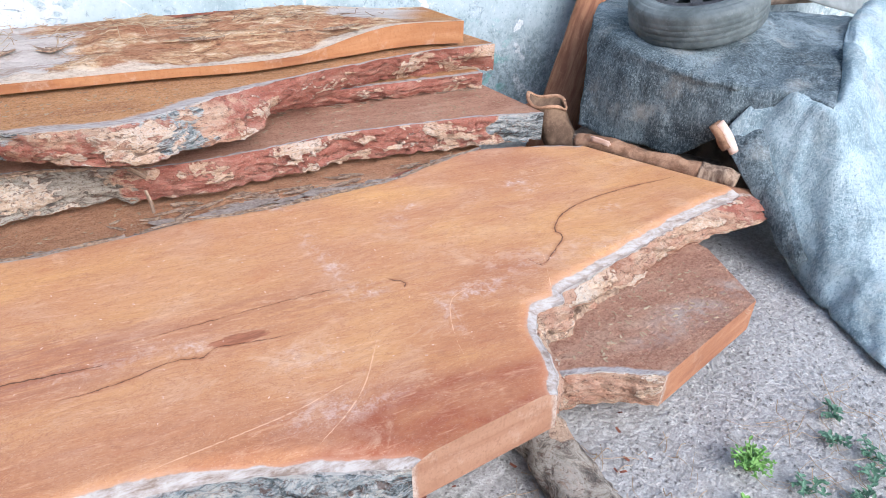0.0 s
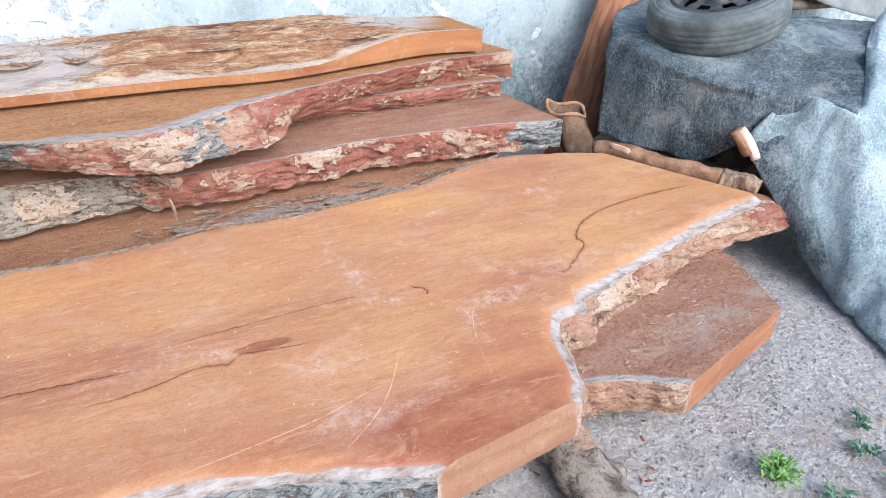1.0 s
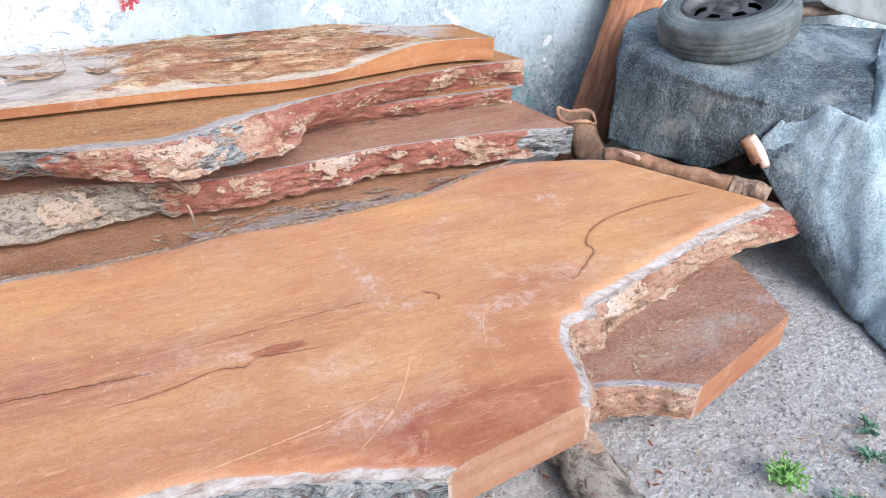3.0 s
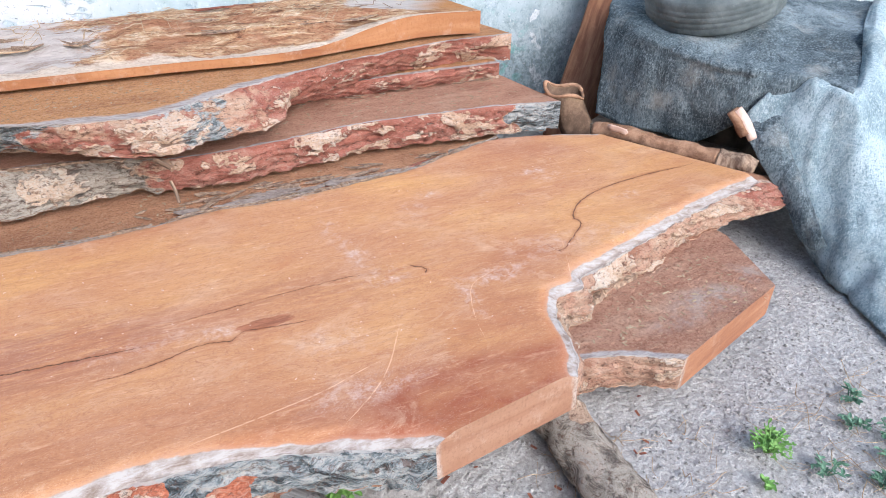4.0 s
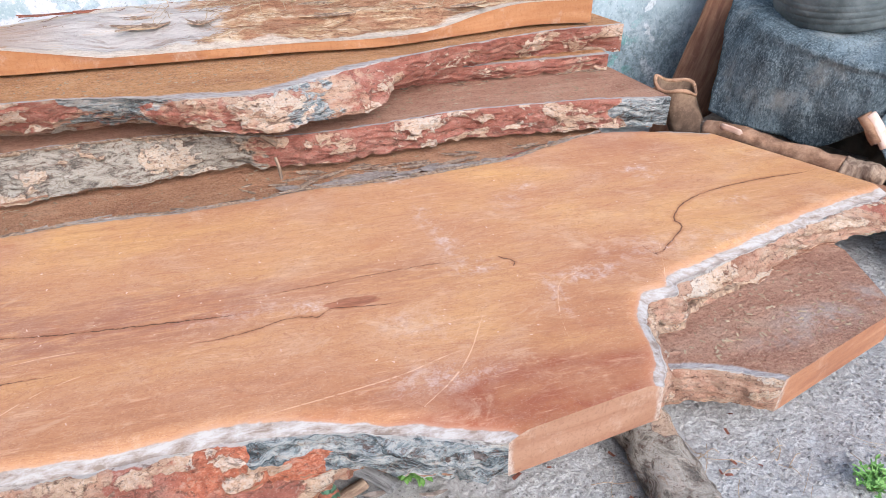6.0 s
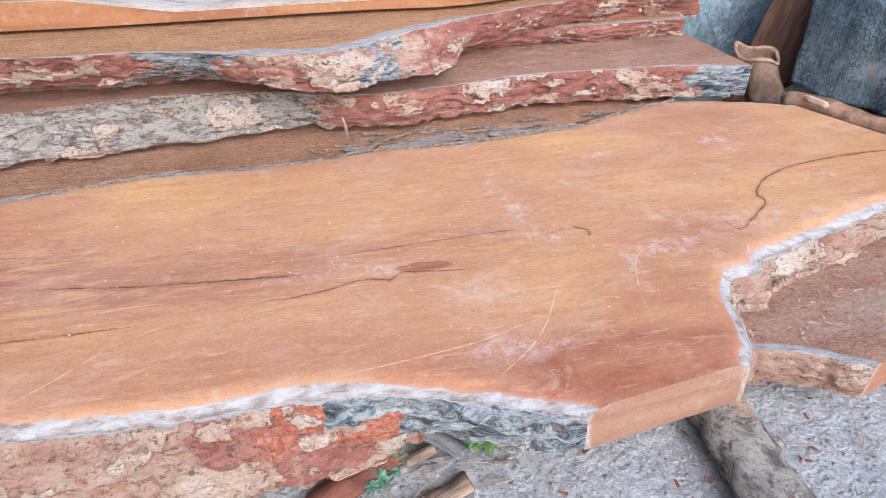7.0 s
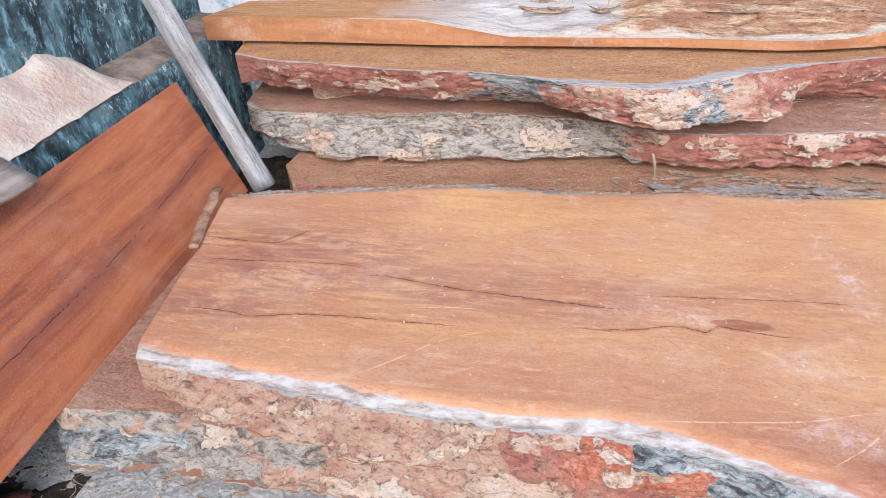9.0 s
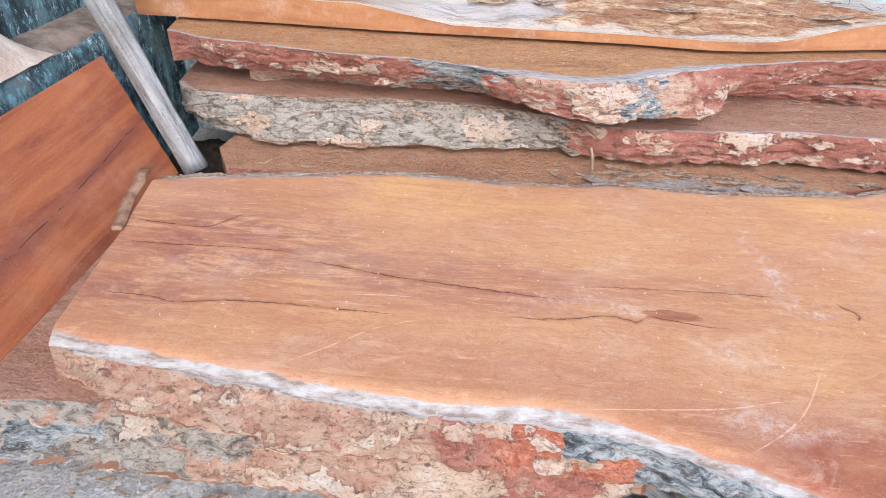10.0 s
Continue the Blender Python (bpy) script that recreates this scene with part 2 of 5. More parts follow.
def bark_material():
    """Flaking bark: cream and tan plates over crumbly red inner bark, fibrous clefts with shade painted in, weathered
    blue-grey wood.
    """
    g = Mat("flaking_bark", 0.95)
    sep = g.t.nodes.new("ShaderNodeSeparateColor")
    g.put(sep.inputs[0], g.attr("tone", "Color"))
    red, grey, blue = sep.outputs
    big = g.noise(13, 7, 0.72, (0.7, 0.7, 1.5), 0.6)
    fine = g.noise(120, 4, 0.75, (0.6, 0.6, 1.2), 0.6)
    grain = g.noise(300, 3, 0.7)
    fibre = g.noise(32, 8, 0.80, (0.40, 0.40, 1.3), 1.0, (4, 1, 2))
    base = g.ramp(big, (0.34, (0.40, 0.19, 0.12)), (0.46, (0.58, 0.325, 0.22)), (0.57, (0.64, 0.42, 0.295)), (0.67, (0.70, 0.54, 0.42)))
    base = g.mix(g.step(fibre, 0.52, 0.62, 0.6), base, (0.62, 0.46, 0.35))
    redc = g.ramp(big, (0.34, (0.35, 0.115, 0.08)), (0.5, (0.48, 0.18, 0.128)), (0.66, (0.55, 0.285, 0.21)))
    redc = g.mix(g.step(fine, 0.56, 0.68, 0.6), redc, (0.58, 0.32, 0.235))
    fresh = g.step(g.attr("tone", "Alpha"), 0.5, 1.0)
    redc = g.mix(fresh, redc, g.ramp(fine, (0.38, (0.46, 0.12, 0.06)), (0.55, (0.68, 0.235, 0.13)), (0.68, (0.70, 0.36, 0.24))))
    col = g.mix(g.step(g.math("ADD", red, g.math("MULTIPLY_ADD", g.noise(8, 7, 0.7), 1.4, -0.7)), 0.40, 0.5), base, redc)
    greyc = g.ramp(fibre, (0.40, (0.13, 0.11, 0.093)), (0.455, (0.31, 0.265, 0.215)), (0.50, (0.47, 0.405, 0.33)), (0.57, (0.56, 0.505, 0.43)), (0.66, (0.44, 0.30, 0.21)))
    col = g.mix(g.step(g.math("ADD", grey, g.math("MULTIPLY_ADD", g.noise(9, 7, 0.7, (1, 1, 2), 0.0, (5, 2, 1)), 1.3, -0.65)), 0.38, 0.48), col, greyc)
    edge = g.math("MULTIPLY_ADD", g.noise(70, 6, 0.75, (0.7, 0.7, 1.2)), 0.5, g.math("ADD", g.attr("plate"), -0.25))
    flake = g.math("MULTIPLY", g.step(edge, 0.235, 0.26), g.step(g.noise(9, 4, 0.6, (1, 1, 1.5), 0.0, (2, 9, 4)), 0.38, 0.43))
    flakec = g.ramp(g.math("MULTIPLY_ADD", fine, 0.5, g.math("MULTIPLY", g.noise(6, 5, 0.6), 0.5)), (0.36, (0.54, 0.33, 0.215)), (0.48, (0.74, 0.53, 0.37)), (0.58, (0.82, 0.72, 0.61)))
    col = g.mix(g.math("MULTIPLY", flake, 0.85), col, flakec)
    brink = g.math("MULTIPLY", g.step(edge, 0.18, 0.225), g.step(edge, 0.25, 0.232))
    col = g.mix(g.math("MULTIPLY", brink, 0.5), col, (0.20, 0.085, 0.055))
    bluef = g.noise(30, 9, 0.82, (0.25, 0.25, 1.6), 0.8)
    bluec = g.ramp(bluef, (0.40, (0.04, 0.047, 0.049)), (0.445, (0.13, 0.155, 0.162)), (0.485, (0.275, 0.31, 0.318)), (0.525, (0.46, 0.48, 0.475)), (0.58, (0.62, 0.60, 0.56)), (0.66, (0.46, 0.35, 0.25)))
    col = g.mix(g.step(g.math("ADD", blue, g.math("MULTIPLY_ADD", g.noise(15, 6, 0.7, (0.7, 0.7, 1.4)), 1.4, -0.7)), 0.40, 0.48), col, bluec)
    # Crevice shade painted into clefts, clump hollows and pits; the relief alone shades little.
    gap = g.step(g.math("MULTIPLY_ADD", fibre, 1.2, g.math("ADD", g.attr("cleft"), -0.6)), 0.84, 1.02)
    col = g.mix(g.math("MULTIPLY", gap, 0.8), col, (0.13, 0.075, 0.055))
    clump = g.noise(48, 7, 0.78, (0.5, 0.5, 1.1), 0.7, (7, 6, 1))
    col = g.mix(g.step(clump, 0.45, 0.37, 0.68), col, (0.15, 0.07, 0.045))
    col = g.mix(g.step(clump, 0.55, 0.64, 0.35), col, (0.68, 0.53, 0.42))
    pit = g.noise(110, 4, 0.8, (0.6, 0.6, 1.1), 0.5, (2, 6, 1))
    col = g.mix(g.step(pit, 0.44, 0.36, 0.7), col, (0.11, 0.055, 0.04))
    col = g.mix(g.step(grain, 0.57, 0.68, 0.4), col, (0.74, 0.60, 0.49))
    col = g.mix(g.step(grain, 0.44, 0.33, 0.45), col, (0.22, 0.11, 0.08))
    lip = g.math("ADD", g.attr("rim"), g.math("MULTIPLY_ADD", g.noise(22, 6, 0.7), 1.0, -0.5))
    col = g.mix(g.step(lip, 0.55, 0.7, 0.85), col, g.ramp(fibre, (0.40, (0.22, 0.18, 0.16)), (0.5, (0.60, 0.55, 0.51)), (0.6, (0.62, 0.59, 0.56))))
    hgt = g.math("ADD", g.math("MULTIPLY_ADD", fine, 0.6, g.math("MULTIPLY", grain, 0.35)), g.math("MULTIPLY_ADD", fibre, 1.4, flake))
    hgt = g.math("ADD", hgt, g.math("ADD", g.math("MULTIPLY_ADD", bluef, 1.0, pit), clump))
    return g.done(col, hgt, 1.0, 0.009)


def wane_material():
    """Shredded fibrous bark back of a slab: tan and brown streaks, grey bare wood, pale scars."""
    g = Mat("shredded_bark_back", 0.95)
    st = g.noise(8, 8, 0.74, (0.32, 2.2, 1), 2.6)
    fine = g.noise(75, 5, 0.8, (0.4, 1.6, 1), 1.2)
    col = g.ramp(st, (0.36, (0.14, 0.065, 0.04)), (0.44, (0.40, 0.21, 0.115)), (0.52, (0.56, 0.36, 0.21)), (0.60, (0.74, 0.58, 0.42)))
    col = g.mix(g.step(fine, 0.5, 0.34, 0.65), col, (0.12, 0.06, 0.035))
    col = g.mix(g.step(fine, 0.55, 0.7, 0.5), col, (0.72, 0.58, 0.42))
    wood = g.ramp(g.noise(7, 7, 0.72, (0.4, 5, 1), 1.4), (0.34, (0.34, 0.25, 0.20)), (0.48, (0.54, 0.48, 0.45)), (0.6, (0.64, 0.58, 0.54)), (0.7, (0.58, 0.42, 0.28)))
    col = g.mix(g.step(g.noise(5, 6, 0.7, (0.5, 1.5, 1), 1.0, (6, 1, 0)), 0.48, 0.6, 0.7), col, g.ramp(fine, (0.35, (0.20, 0.075, 0.04)), (0.6, (0.44, 0.20, 0.11))))
    col = g.mix(g.step(g.math("ADD", g.attr("dust"), g.math("MULTIPLY_ADD", g.noise(6, 7, 0.75, (0.5, 1.6, 1)), 1.8, -0.9)), 0.35, 0.5), col, wood)
    col = g.mix(g.math("MULTIPLY", g.attr("red"), 0.9), col, g.ramp(fine, (0.3, (0.42, 0.17, 0.06)), (0.6, (0.58, 0.28, 0.10))))
    rim = g.math("ADD", g.attr("rim"), g.math("MULTIPLY_ADD", g.noise(12, 5, 0.7, (0.5, 1, 1)), 0.9, -0.45))
    col = g.mix(g.step(rim, 0.40, 0.6, 0.85), col, g.ramp(fine, (0.3, (0.46, 0.33, 0.24)), (0.55, (0.74, 0.64, 0.54))))
    return g.done(col, g.math("ADD", g.math("MULTIPLY", st, 2.0), fine), 1.0, 0.01)


def cut_material(name, dark, mid, light, stretch=(3, 3, 18)):
    """Saw-cut edge of a slab with blade marks."""
    g = Mat(name, 0.75)
    a, b = g.noise(2.5, 5, 0.6, (1, 1, 6), 0.8), g.noise(22, 4, 0.7, (3, 3, 0.5), 0.4)
    col = g.ramp(a, (0.3, dark), (0.5, mid), (0.72, light))
    col = g.mix(g.step(b, 0.5, 0.8, 0.4), col, dark)
    col = g.mix(g.step(g.noise(9, 7, 0.75), 0.52, 0.68, 0.4), col, (0.50, 0.38, 0.30))
    pale = g.math("ADD", g.attr("rim"), g.math("MULTIPLY_ADD", g.noise(20, 4), 0.7, -0.35))
    col = g.mix(g.step(pale, 0.55, 0.85, 0.75), col, g.ramp(g.noise(70, 6, 0.8), (0.4, (0.22, 0.16, 0.125)), (0.55, (0.48, 0.41, 0.355))))
    col = g.mix(g.step(g.noise(110, 4, 0.75), 0.5, 0.34, 0.45), col, dark)
    return g.done(col, g.math("ADD", b, g.noise(90, 3)), 0.5, 0.003)


def weathered_material(name="weathered_grey_wood", warm=0.0, along=(8, 8, 0.7)):
    g = Mat(name, 0.9, True)
    a, b = g.noise(6, 5, 0.7, along, 0.4), g.noise(4, 4)
    col = g.ramp(a, (0.3, (0.12 + warm, 0.11, 0.105)), (0.5, (0.38 + warm, 0.365, 0.355)), (0.7, (0.56, 0.545, 0.53)))
    col = g.mix(g.step(b, 0.5, 0.7, 0.4), col, (0.28 + warm, 0.225, 0.175))
    crack = g.noise(16, 8, 0.8, along, 0.3, (3, 3, 3))
    col = g.mix(g.step(crack, 0.43, 0.36, 0.8), col, (0.05, 0.045, 0.04))
    col = g.mix(g.step(crack, 0.57, 0.66, 0.6), col, (0.55, 0.54, 0.53))
    col = g.mix(g.step(g.noise(130, 4, 0.75), 0.44, 0.36, 0.5), col, (0.09, 0.08, 0.075))
    return g.done(col, g.math("ADD", a, g.math("MULTIPLY", crack, 2.0)), 0.9, 0.006)


def plank_material():
    """Red-orange planed board with darker heart streak; grain runs along the world's y."""
    g = Mat("red_orange_board", 0.6)
    a = g.noise(1.8, 5, 0.6, (9, 0.9, 9), 1.0)
    f = g.noise(14, 5, 0.7, (14, 1, 14), 0.5)
    col = g.ramp(a, (0.30, (0.15, 0.042, 0.024)), (0.46, (0.29, 0.085, 0.036)), (0.66, (0.40, 0.135, 0.05)))
    col = g.mix(g.step(f, 0.5, 0.78, 0.4), col, (0.22, 0.055, 0.03))
    col = g.mix(g.step(g.noise(4, 7, 0.7), 0.46, 0.72, 0.4), col, (0.44, 0.21, 0.13))
    col = g.mix(g.step(g.noise(220, 3, 0.7), 0.52, 0.7, 0.25), col, (0.52, 0.31, 0.22))
    st = g.math("ABSOLUTE", g.math("ADD", g.attr("c0"), g.math("MULTIPLY_ADD", g.noise(14, 5, 0.7), 0.05, -0.025)))
    col = g.mix(g.step(st, 0.040, 0.006, 0.55), col, (0.15, 0.045, 0.035))
    st2 = g.math("ABSOLUTE", g.math("ADD", g.attr("c0"), g.math("MULTIPLY_ADD", g.noise(40, 3), 0.012, -0.006)))
    ln = g.math("MULTIPLY", g.math("LESS_THAN", st2, 0.0013), g.step(g.noise(17, 5, 0.7), 0.44, 0.50, 0.85))
    col = g.mix(ln, col, (0.03, 0.012, 0.01))
    h = g.math("SUBTRACT", g.math("ADD", f, g.noise(120, 3)), g.math("MULTIPLY", ln, 2.0))
    return g.done(col, h, 0.4, 0.003)


def wall_material():
    """Old limewash over blue paint, peeling, with damp and mould towards the floor."""
    g = Mat("peeling_limewash", 0.95)
    big, mid, fine = g.noise(1.6, 6, 0.62, shift=(2.3, 0, 4)), g.noise(6, 6, 0.68), g.noise(38, 5, 0.75)
    col = g.ramp(mid, (0.3, (0.29, 0.355, 0.375)), (0.5, (0.40, 0.47, 0.495)), (0.7, (0.48, 0.53, 0.55)))
    sepx = g.t.nodes.new("ShaderNodeSeparateXYZ")
    g.put(sepx.inputs[0], g.co)
    x, z = sepx.outputs[0], sepx.outputs[2]
    left = g.step(g.math("ADD", x, g.math("MULTIPLY_ADD", big, 1.6, -0.8)), 0.45, -0.25)
    col = g.mix(g.math("MULTIPLY", left, g.step(mid, 0.40, 0.46, 0.85)), col, (0.60, 0.575, 0.595))
    peel = g.step(g.noise(4.5, 6, 0.6, (1, 1, 1.3), 0.6, (7, 0, 1)), 0.565, 0.58)
    col = g.mix(g.math("MULTIPLY", peel, 0.9), col, g.ramp(fine, (0.35, (0.24, 0.31, 0.35)), (0.6, (0.46, 0.52, 0.55))))
    white = g.step(g.noise(7, 5, 0.55, (1, 1, 1), 0.5, (1, 0, 9)), 0.62, 0.635)
    col = g.mix(white, col, (0.66, 0.68, 0.68))
    low = g.step(g.math("ADD", z, g.math("MULTIPLY_ADD", mid, 0.5, -0.25)), 0.62, 0.30)
    col = g.mix(g.math("MULTIPLY", low, g.step(fine, 0.42, 0.6, 0.8)), col, (0.16, 0.20, 0.20))
    mould = g.math("MULTIPLY", g.step(g.noise(48, 4, 0.7), 0.60, 0.68), g.step(g.noise(3.5, 4, 0.6, shift=(9, 0, 2)), 0.5, 0.62))
    col = g.mix(mould, col, (0.10, 0.13, 0.13))
    blot = g.math("MULTIPLY", g.step(g.math("ABSOLUTE", g.math("ADD", x, -0.28)), 0.045, 0.025), g.step(g.math("ABSOLUTE", g.math("ADD", z, -0.90)), 0.08, 0.06))
    col = g.mix(g.math("MULTIPLY", blot, g.step(g.noise(22, 4), 0.46, 0.52)), col, (0.33, 0.035, 0.045))
    green = g.math("MULTIPLY", g.math("MULTIPLY", g.step(g.math("ABSOLUTE", g.math("ADD", x, -2.02)), 0.2, 0.05), g.step(z, 0.62, 0.5)), g.step(g.noise(9, 5, 0.6, shift=(0, 0, 3)), 0.56, 0.6))
    col = g.mix(g.math("MULTIPLY", green, 0.45), col, (0.12, 0.40, 0.34))
    pock = g.noise(75, 5, 0.8, (1, 1, 0.7))
    col = g.mix(g.step(pock, 0.42, 0.35, 0.6), col, (0.13, 0.17, 0.18))
    col = g.mix(g.step(pock, 0.57, 0.65, 0.5), col, (0.72, 0.74, 0.74))
    smudge = g.math("MULTIPLY", g.step(g.noise(14, 7, 0.78, (1, 1, 0.8), 0.3, (3, 0, 5)), 0.53, 0.62), g.step(x, 0.9, 1.7))
    col = g.mix(g.math("MULTIPLY", smudge, 0.55), col, (0.15, 0.20, 0.21))
    h = g.math("ADD", g.math("MULTIPLY", mid, 0.8), g.math("SUBTRACT", g.math("MULTIPLY", fine, 0.4), peel))
    return g.done(col, h, 0.7, 0.005)


def side_wall_material():
    """Dark blue-green paint gone mouldy, with pale scuffs running down."""
    g = Mat("mouldy_blue_paint", 0.9)
    a = g.noise(6, 7, 0.74, (1, 1, 0.7), 0.6)
    b = g.noise(30, 7, 0.8, (1, 1, 0.5), 0.4)
    col = g.ramp(a, (0.36, (0.016, 0.024, 0.027)), (0.46, (0.055, 0.085, 0.095)), (0.54, (0.12, 0.20, 0.225)), (0.62, (0.16, 0.17, 0.16)), (0.72, (0.13, 0.31, 0.37)))
    col = g.mix(g.step(b, 0.53, 0.60, 0.75), col, (0.24, 0.44, 0.50))
    col = g.mix(g.step(b, 0.47, 0.38, 0.7), col, (0.018, 0.025, 0.028))
    col = g.mix(g.step(g.noise(26, 7, 0.8, (1, 1, 0.5), 0.0, (4, 4, 4)), 0.58, 0.63, 0.85), col, (0.55, 0.63, 0.65))
    return g.done(col, g.math("ADD", a, b), 0.8, 0.01)


def ground_material():
    g = Mat("grey_dust_soil", 1.0)
    a, b, c = g.noise(2.2, 6, 0.65), g.noise(34, 6, 0.75), g.noise(190, 4, 0.75)
    col = g.ramp(b, (0.30, (0.33, 0.305, 0.285)), (0.48, (0.51, 0.485, 0.46)), (0.66, (0.64, 0.62, 0.595)))
    col = g.mix(g.step(a, 0.48, 0.70, 0.55), col, (0.56, 0.49, 0.44))
    col = g.mix(g.step(c, 0.56, 0.68, 0.6), col, (0.70, 0.675, 0.65))
    col = g.mix(g.step(c, 0.47, 0.36, 0.6), col, (0.31, 0.285, 0.265))
    lump = g.noise(85, 5, 0.75, (1, 1, 1), 0.4, (7, 1, 0))
    col = g.mix(g.step(lump, 0.48, 0.36, 0.5), col, (0.34, 0.31, 0.29))
    col = g.mix(g.step(lump, 0.54, 0.66, 0.5), col, (0.82, 0.805, 0.785))
    clod = g.cells(60, "F1", (1, 1, 1), "Distance", 0.03, 30)
    col = g.mix(g.step(clod, 0.5, 0.85, 0.35), col, (0.32, 0.285, 0.26))
    h = g.math("SUBTRACT", g.math("ADD", g.math("MULTIPLY", b, 1.6), c), clod)
    return g.done(col, h, 0.8, 0.010)


def cloth_material(name, dark, mid, light):
    """Woven shade net, dusty."""
    g = Mat(name, 0.95)
    a = g.noise(3.2, 6, 0.65, dist=0.6)
    f = g.noise(150, 4, 0.75, (1, 1, 0.5), 0.8)
    s = g.noise(16, 5, 0.7, (1, 1, 0.35), 0.6)
    col = g.ramp(a, (0.3, dark), (0.5, mid), (0.72, light))
    col = g.mix(g.step(s, 0.5, 0.3, 0.5), col, dark)
    rib = g.noise(60, 4, 0.7, (1.6, 1.6, 0.25), 0.6)
    rib2 = g.noise(60, 4, 0.7, (0.3, 0.3, 2.2), 0.6, (4, 4, 4))
    rib = g.math("MAXIMUM", rib, rib2)
    col = g.mix(g.step(rib, 0.52, 0.72, 0.5), col, light)
    # Lit and shaded sides of creases, painted as light and dark streaks.
    crease_shade = g.noise(7, 7, 0.75, (1.4, 1.4, 0.5), 1.6, (5, 2, 8))
    col = g.mix(g.step(crease_shade, 0.53, 0.62, 0.28), col, light)
    col = g.mix(g.step(crease_shade, 0.47, 0.39, 0.5), col, dark)
    col = g.mix(g.step(f, 0.51, 0.64, 0.65), col, light)
    col = g.mix(g.step(f, 0.48, 0.36, 0.75), col, dark)
    col = g.mix(g.step(g.noise(6, 5, 0.65, shift=(3, 3, 3)), 0.52, 0.75, 0.45), col, (0.45, 0.43, 0.38))
    weave = g.math("ADD", rib, f)
    return g.done(col, weave, 0.9, 0.006)


def plain_material(name, col, dark, rough=0.85, scale=14.0, relief=0.003, stretch=(1, 1, 1), metal=0.0, local=True):
    g = Mat(name, rough, local)
    a, f = g.noise(scale, 5, 0.65, stretch, 0.3), g.noise(scale * 6, 4, 0.7)
    c = g.mix(g.step(a, 0.35, 0.68), dark, col)
    c = g.mix(g.step(f, 0.55, 0.75, 0.3), c, tuple(min(1, v * 1.5 + 0.03) for v in col))
    g.b.inputs["Metallic"].default_value = metal
    return g.done(c, g.math("ADD", a, f), 0.6, relief)


FACE, DUSTY, BARK, WANE = wood_face_material(), dusty_face_material(), bark_material(), wane_material()
CUT = cut_material("pinkish_saw_cut", (0.19, 0.085, 0.05), (0.29, 0.15, 0.09), (0.37, 0.215, 0.14))
CUT_ORANGE = cut_material("orange_saw_cut", (0.25, 0.10, 0.045), (0.355, 0.158, 0.067), (0.43, 0.215, 0.10))
CUT_RED = cut_material("reddish_saw_cut", (0.21, 0.085, 0.048), (0.31, 0.138, 0.072), (0.41, 0.21, 0.115))
CUT_DARK = cut_material("dusty_saw_cut", (0.22, 0.10, 0.06), (0.33, 0.17, 0.10), (0.42, 0.25, 0.16))
PLANK, WALL, SIDE, GROUND = plank_material(), wall_material(), side_wall_material(), ground_material()
GREYWOOD = weathered_material()
STRIP = plain_material("dry_bark_strip", (0.42, 0.30, 0.21), (0.16, 0.10, 0.07), 0.95, 10, 0.006, (6, 6, 1))
REDWOOD = plain_material("red_inner_bark", (0.31, 0.115, 0.068), (0.14, 0.05, 0.035), 0.95, 22, 0.008)
PLASTER = plain_material("bare_cream_plaster", (0.60, 0.51, 0.42), (0.46, 0.33, 0.26), 0.95, 5, 0.02, local=False)
EARTH = plain_material("dark_dirt", (0.27, 0.205, 0.16), (0.12, 0.09, 0.07), 1.0, 12, 0.01, local=False)
# Near-black on purpose: deep shade put into the colour of the corner mounds.
LITTER_SHADE = plain_material("bark_litter_shade", (0.075, 0.052, 0.04), (0.025, 0.018, 0.014), 1.0, 30, 0.012, local=False)
NET_DARK = cloth_material("dark_woven_net", (0.034, 0.047, 0.055), (0.115, 0.148, 0.165), (0.33, 0.385, 0.405))
NET_BLUE = cloth_material("faded_blue_woven_net", (0.155, 0.22, 0.245), (0.325, 0.415, 0.45), (0.545, 0.625, 0.65))
RUBBER = plain_material("dusty_grey_rubber", (0.17, 0.19, 0.19), (0.085, 0.10, 0.10), 0.8, 9, 0.002)
STEEL = plain_material("dull_dark_steel", (0.15, 0.15, 0.155), (0.07, 0.065, 0.065), 0.55, 12, 0.001, metal=0.6)
SACK = plain_material("brown_sacking", (0.27, 0.175, 0.115), (0.12, 0.075, 0.05), 0.9, 12, 0.004)
ROLL = plain_material("peeled_brown_bark", (0.45, 0.265, 0.165), (0.21, 0.11, 0.065), 0.9, 16, 0.008)
PALECUT = plain_material("fresh_pale_wood", (0.72, 0.54, 0.45), (0.58, 0.38, 0.29), 0.8, 20, 0.001)
BROWN = plain_material("brown_old_board", (0.42, 0.20, 0.105), (0.24, 0.10, 0.055), 0.8, 5, 0.003, (8, 8, 1))
PALE = plain_material("pale_scuffed_sheet", (0.24, 0.255, 0.25), (0.15, 0.165, 0.165), 0.6, 6, 0.002)
LEAF = plain_material("fresh_leaf", (0.27, 0.45, 0.13), (0.13, 0.28, 0.06), 0.55, 30, 0.001)
LEAF_DARK = plain_material("dull_green_leaf", (0.17, 0.28, 0.19), (0.09, 0.18, 0.11), 0.6, 30, 0.001)
STRAW = plain_material("dry_straw", (0.55, 0.42, 0.28), (0.34, 0.23, 0.14), 0.9, 30, 0.001)
OLDGREY = plain_material("dusty_brown_grey_board", (0.36, 0.30, 0.26), (0.22, 0.17, 0.14), 0.9, 6, 0.003, (8, 8, 1))
STONE = plain_material("grey_pebble", (0.40, 0.38, 0.36), (0.20, 0.185, 0.17), 0.95, 20, 0.003)


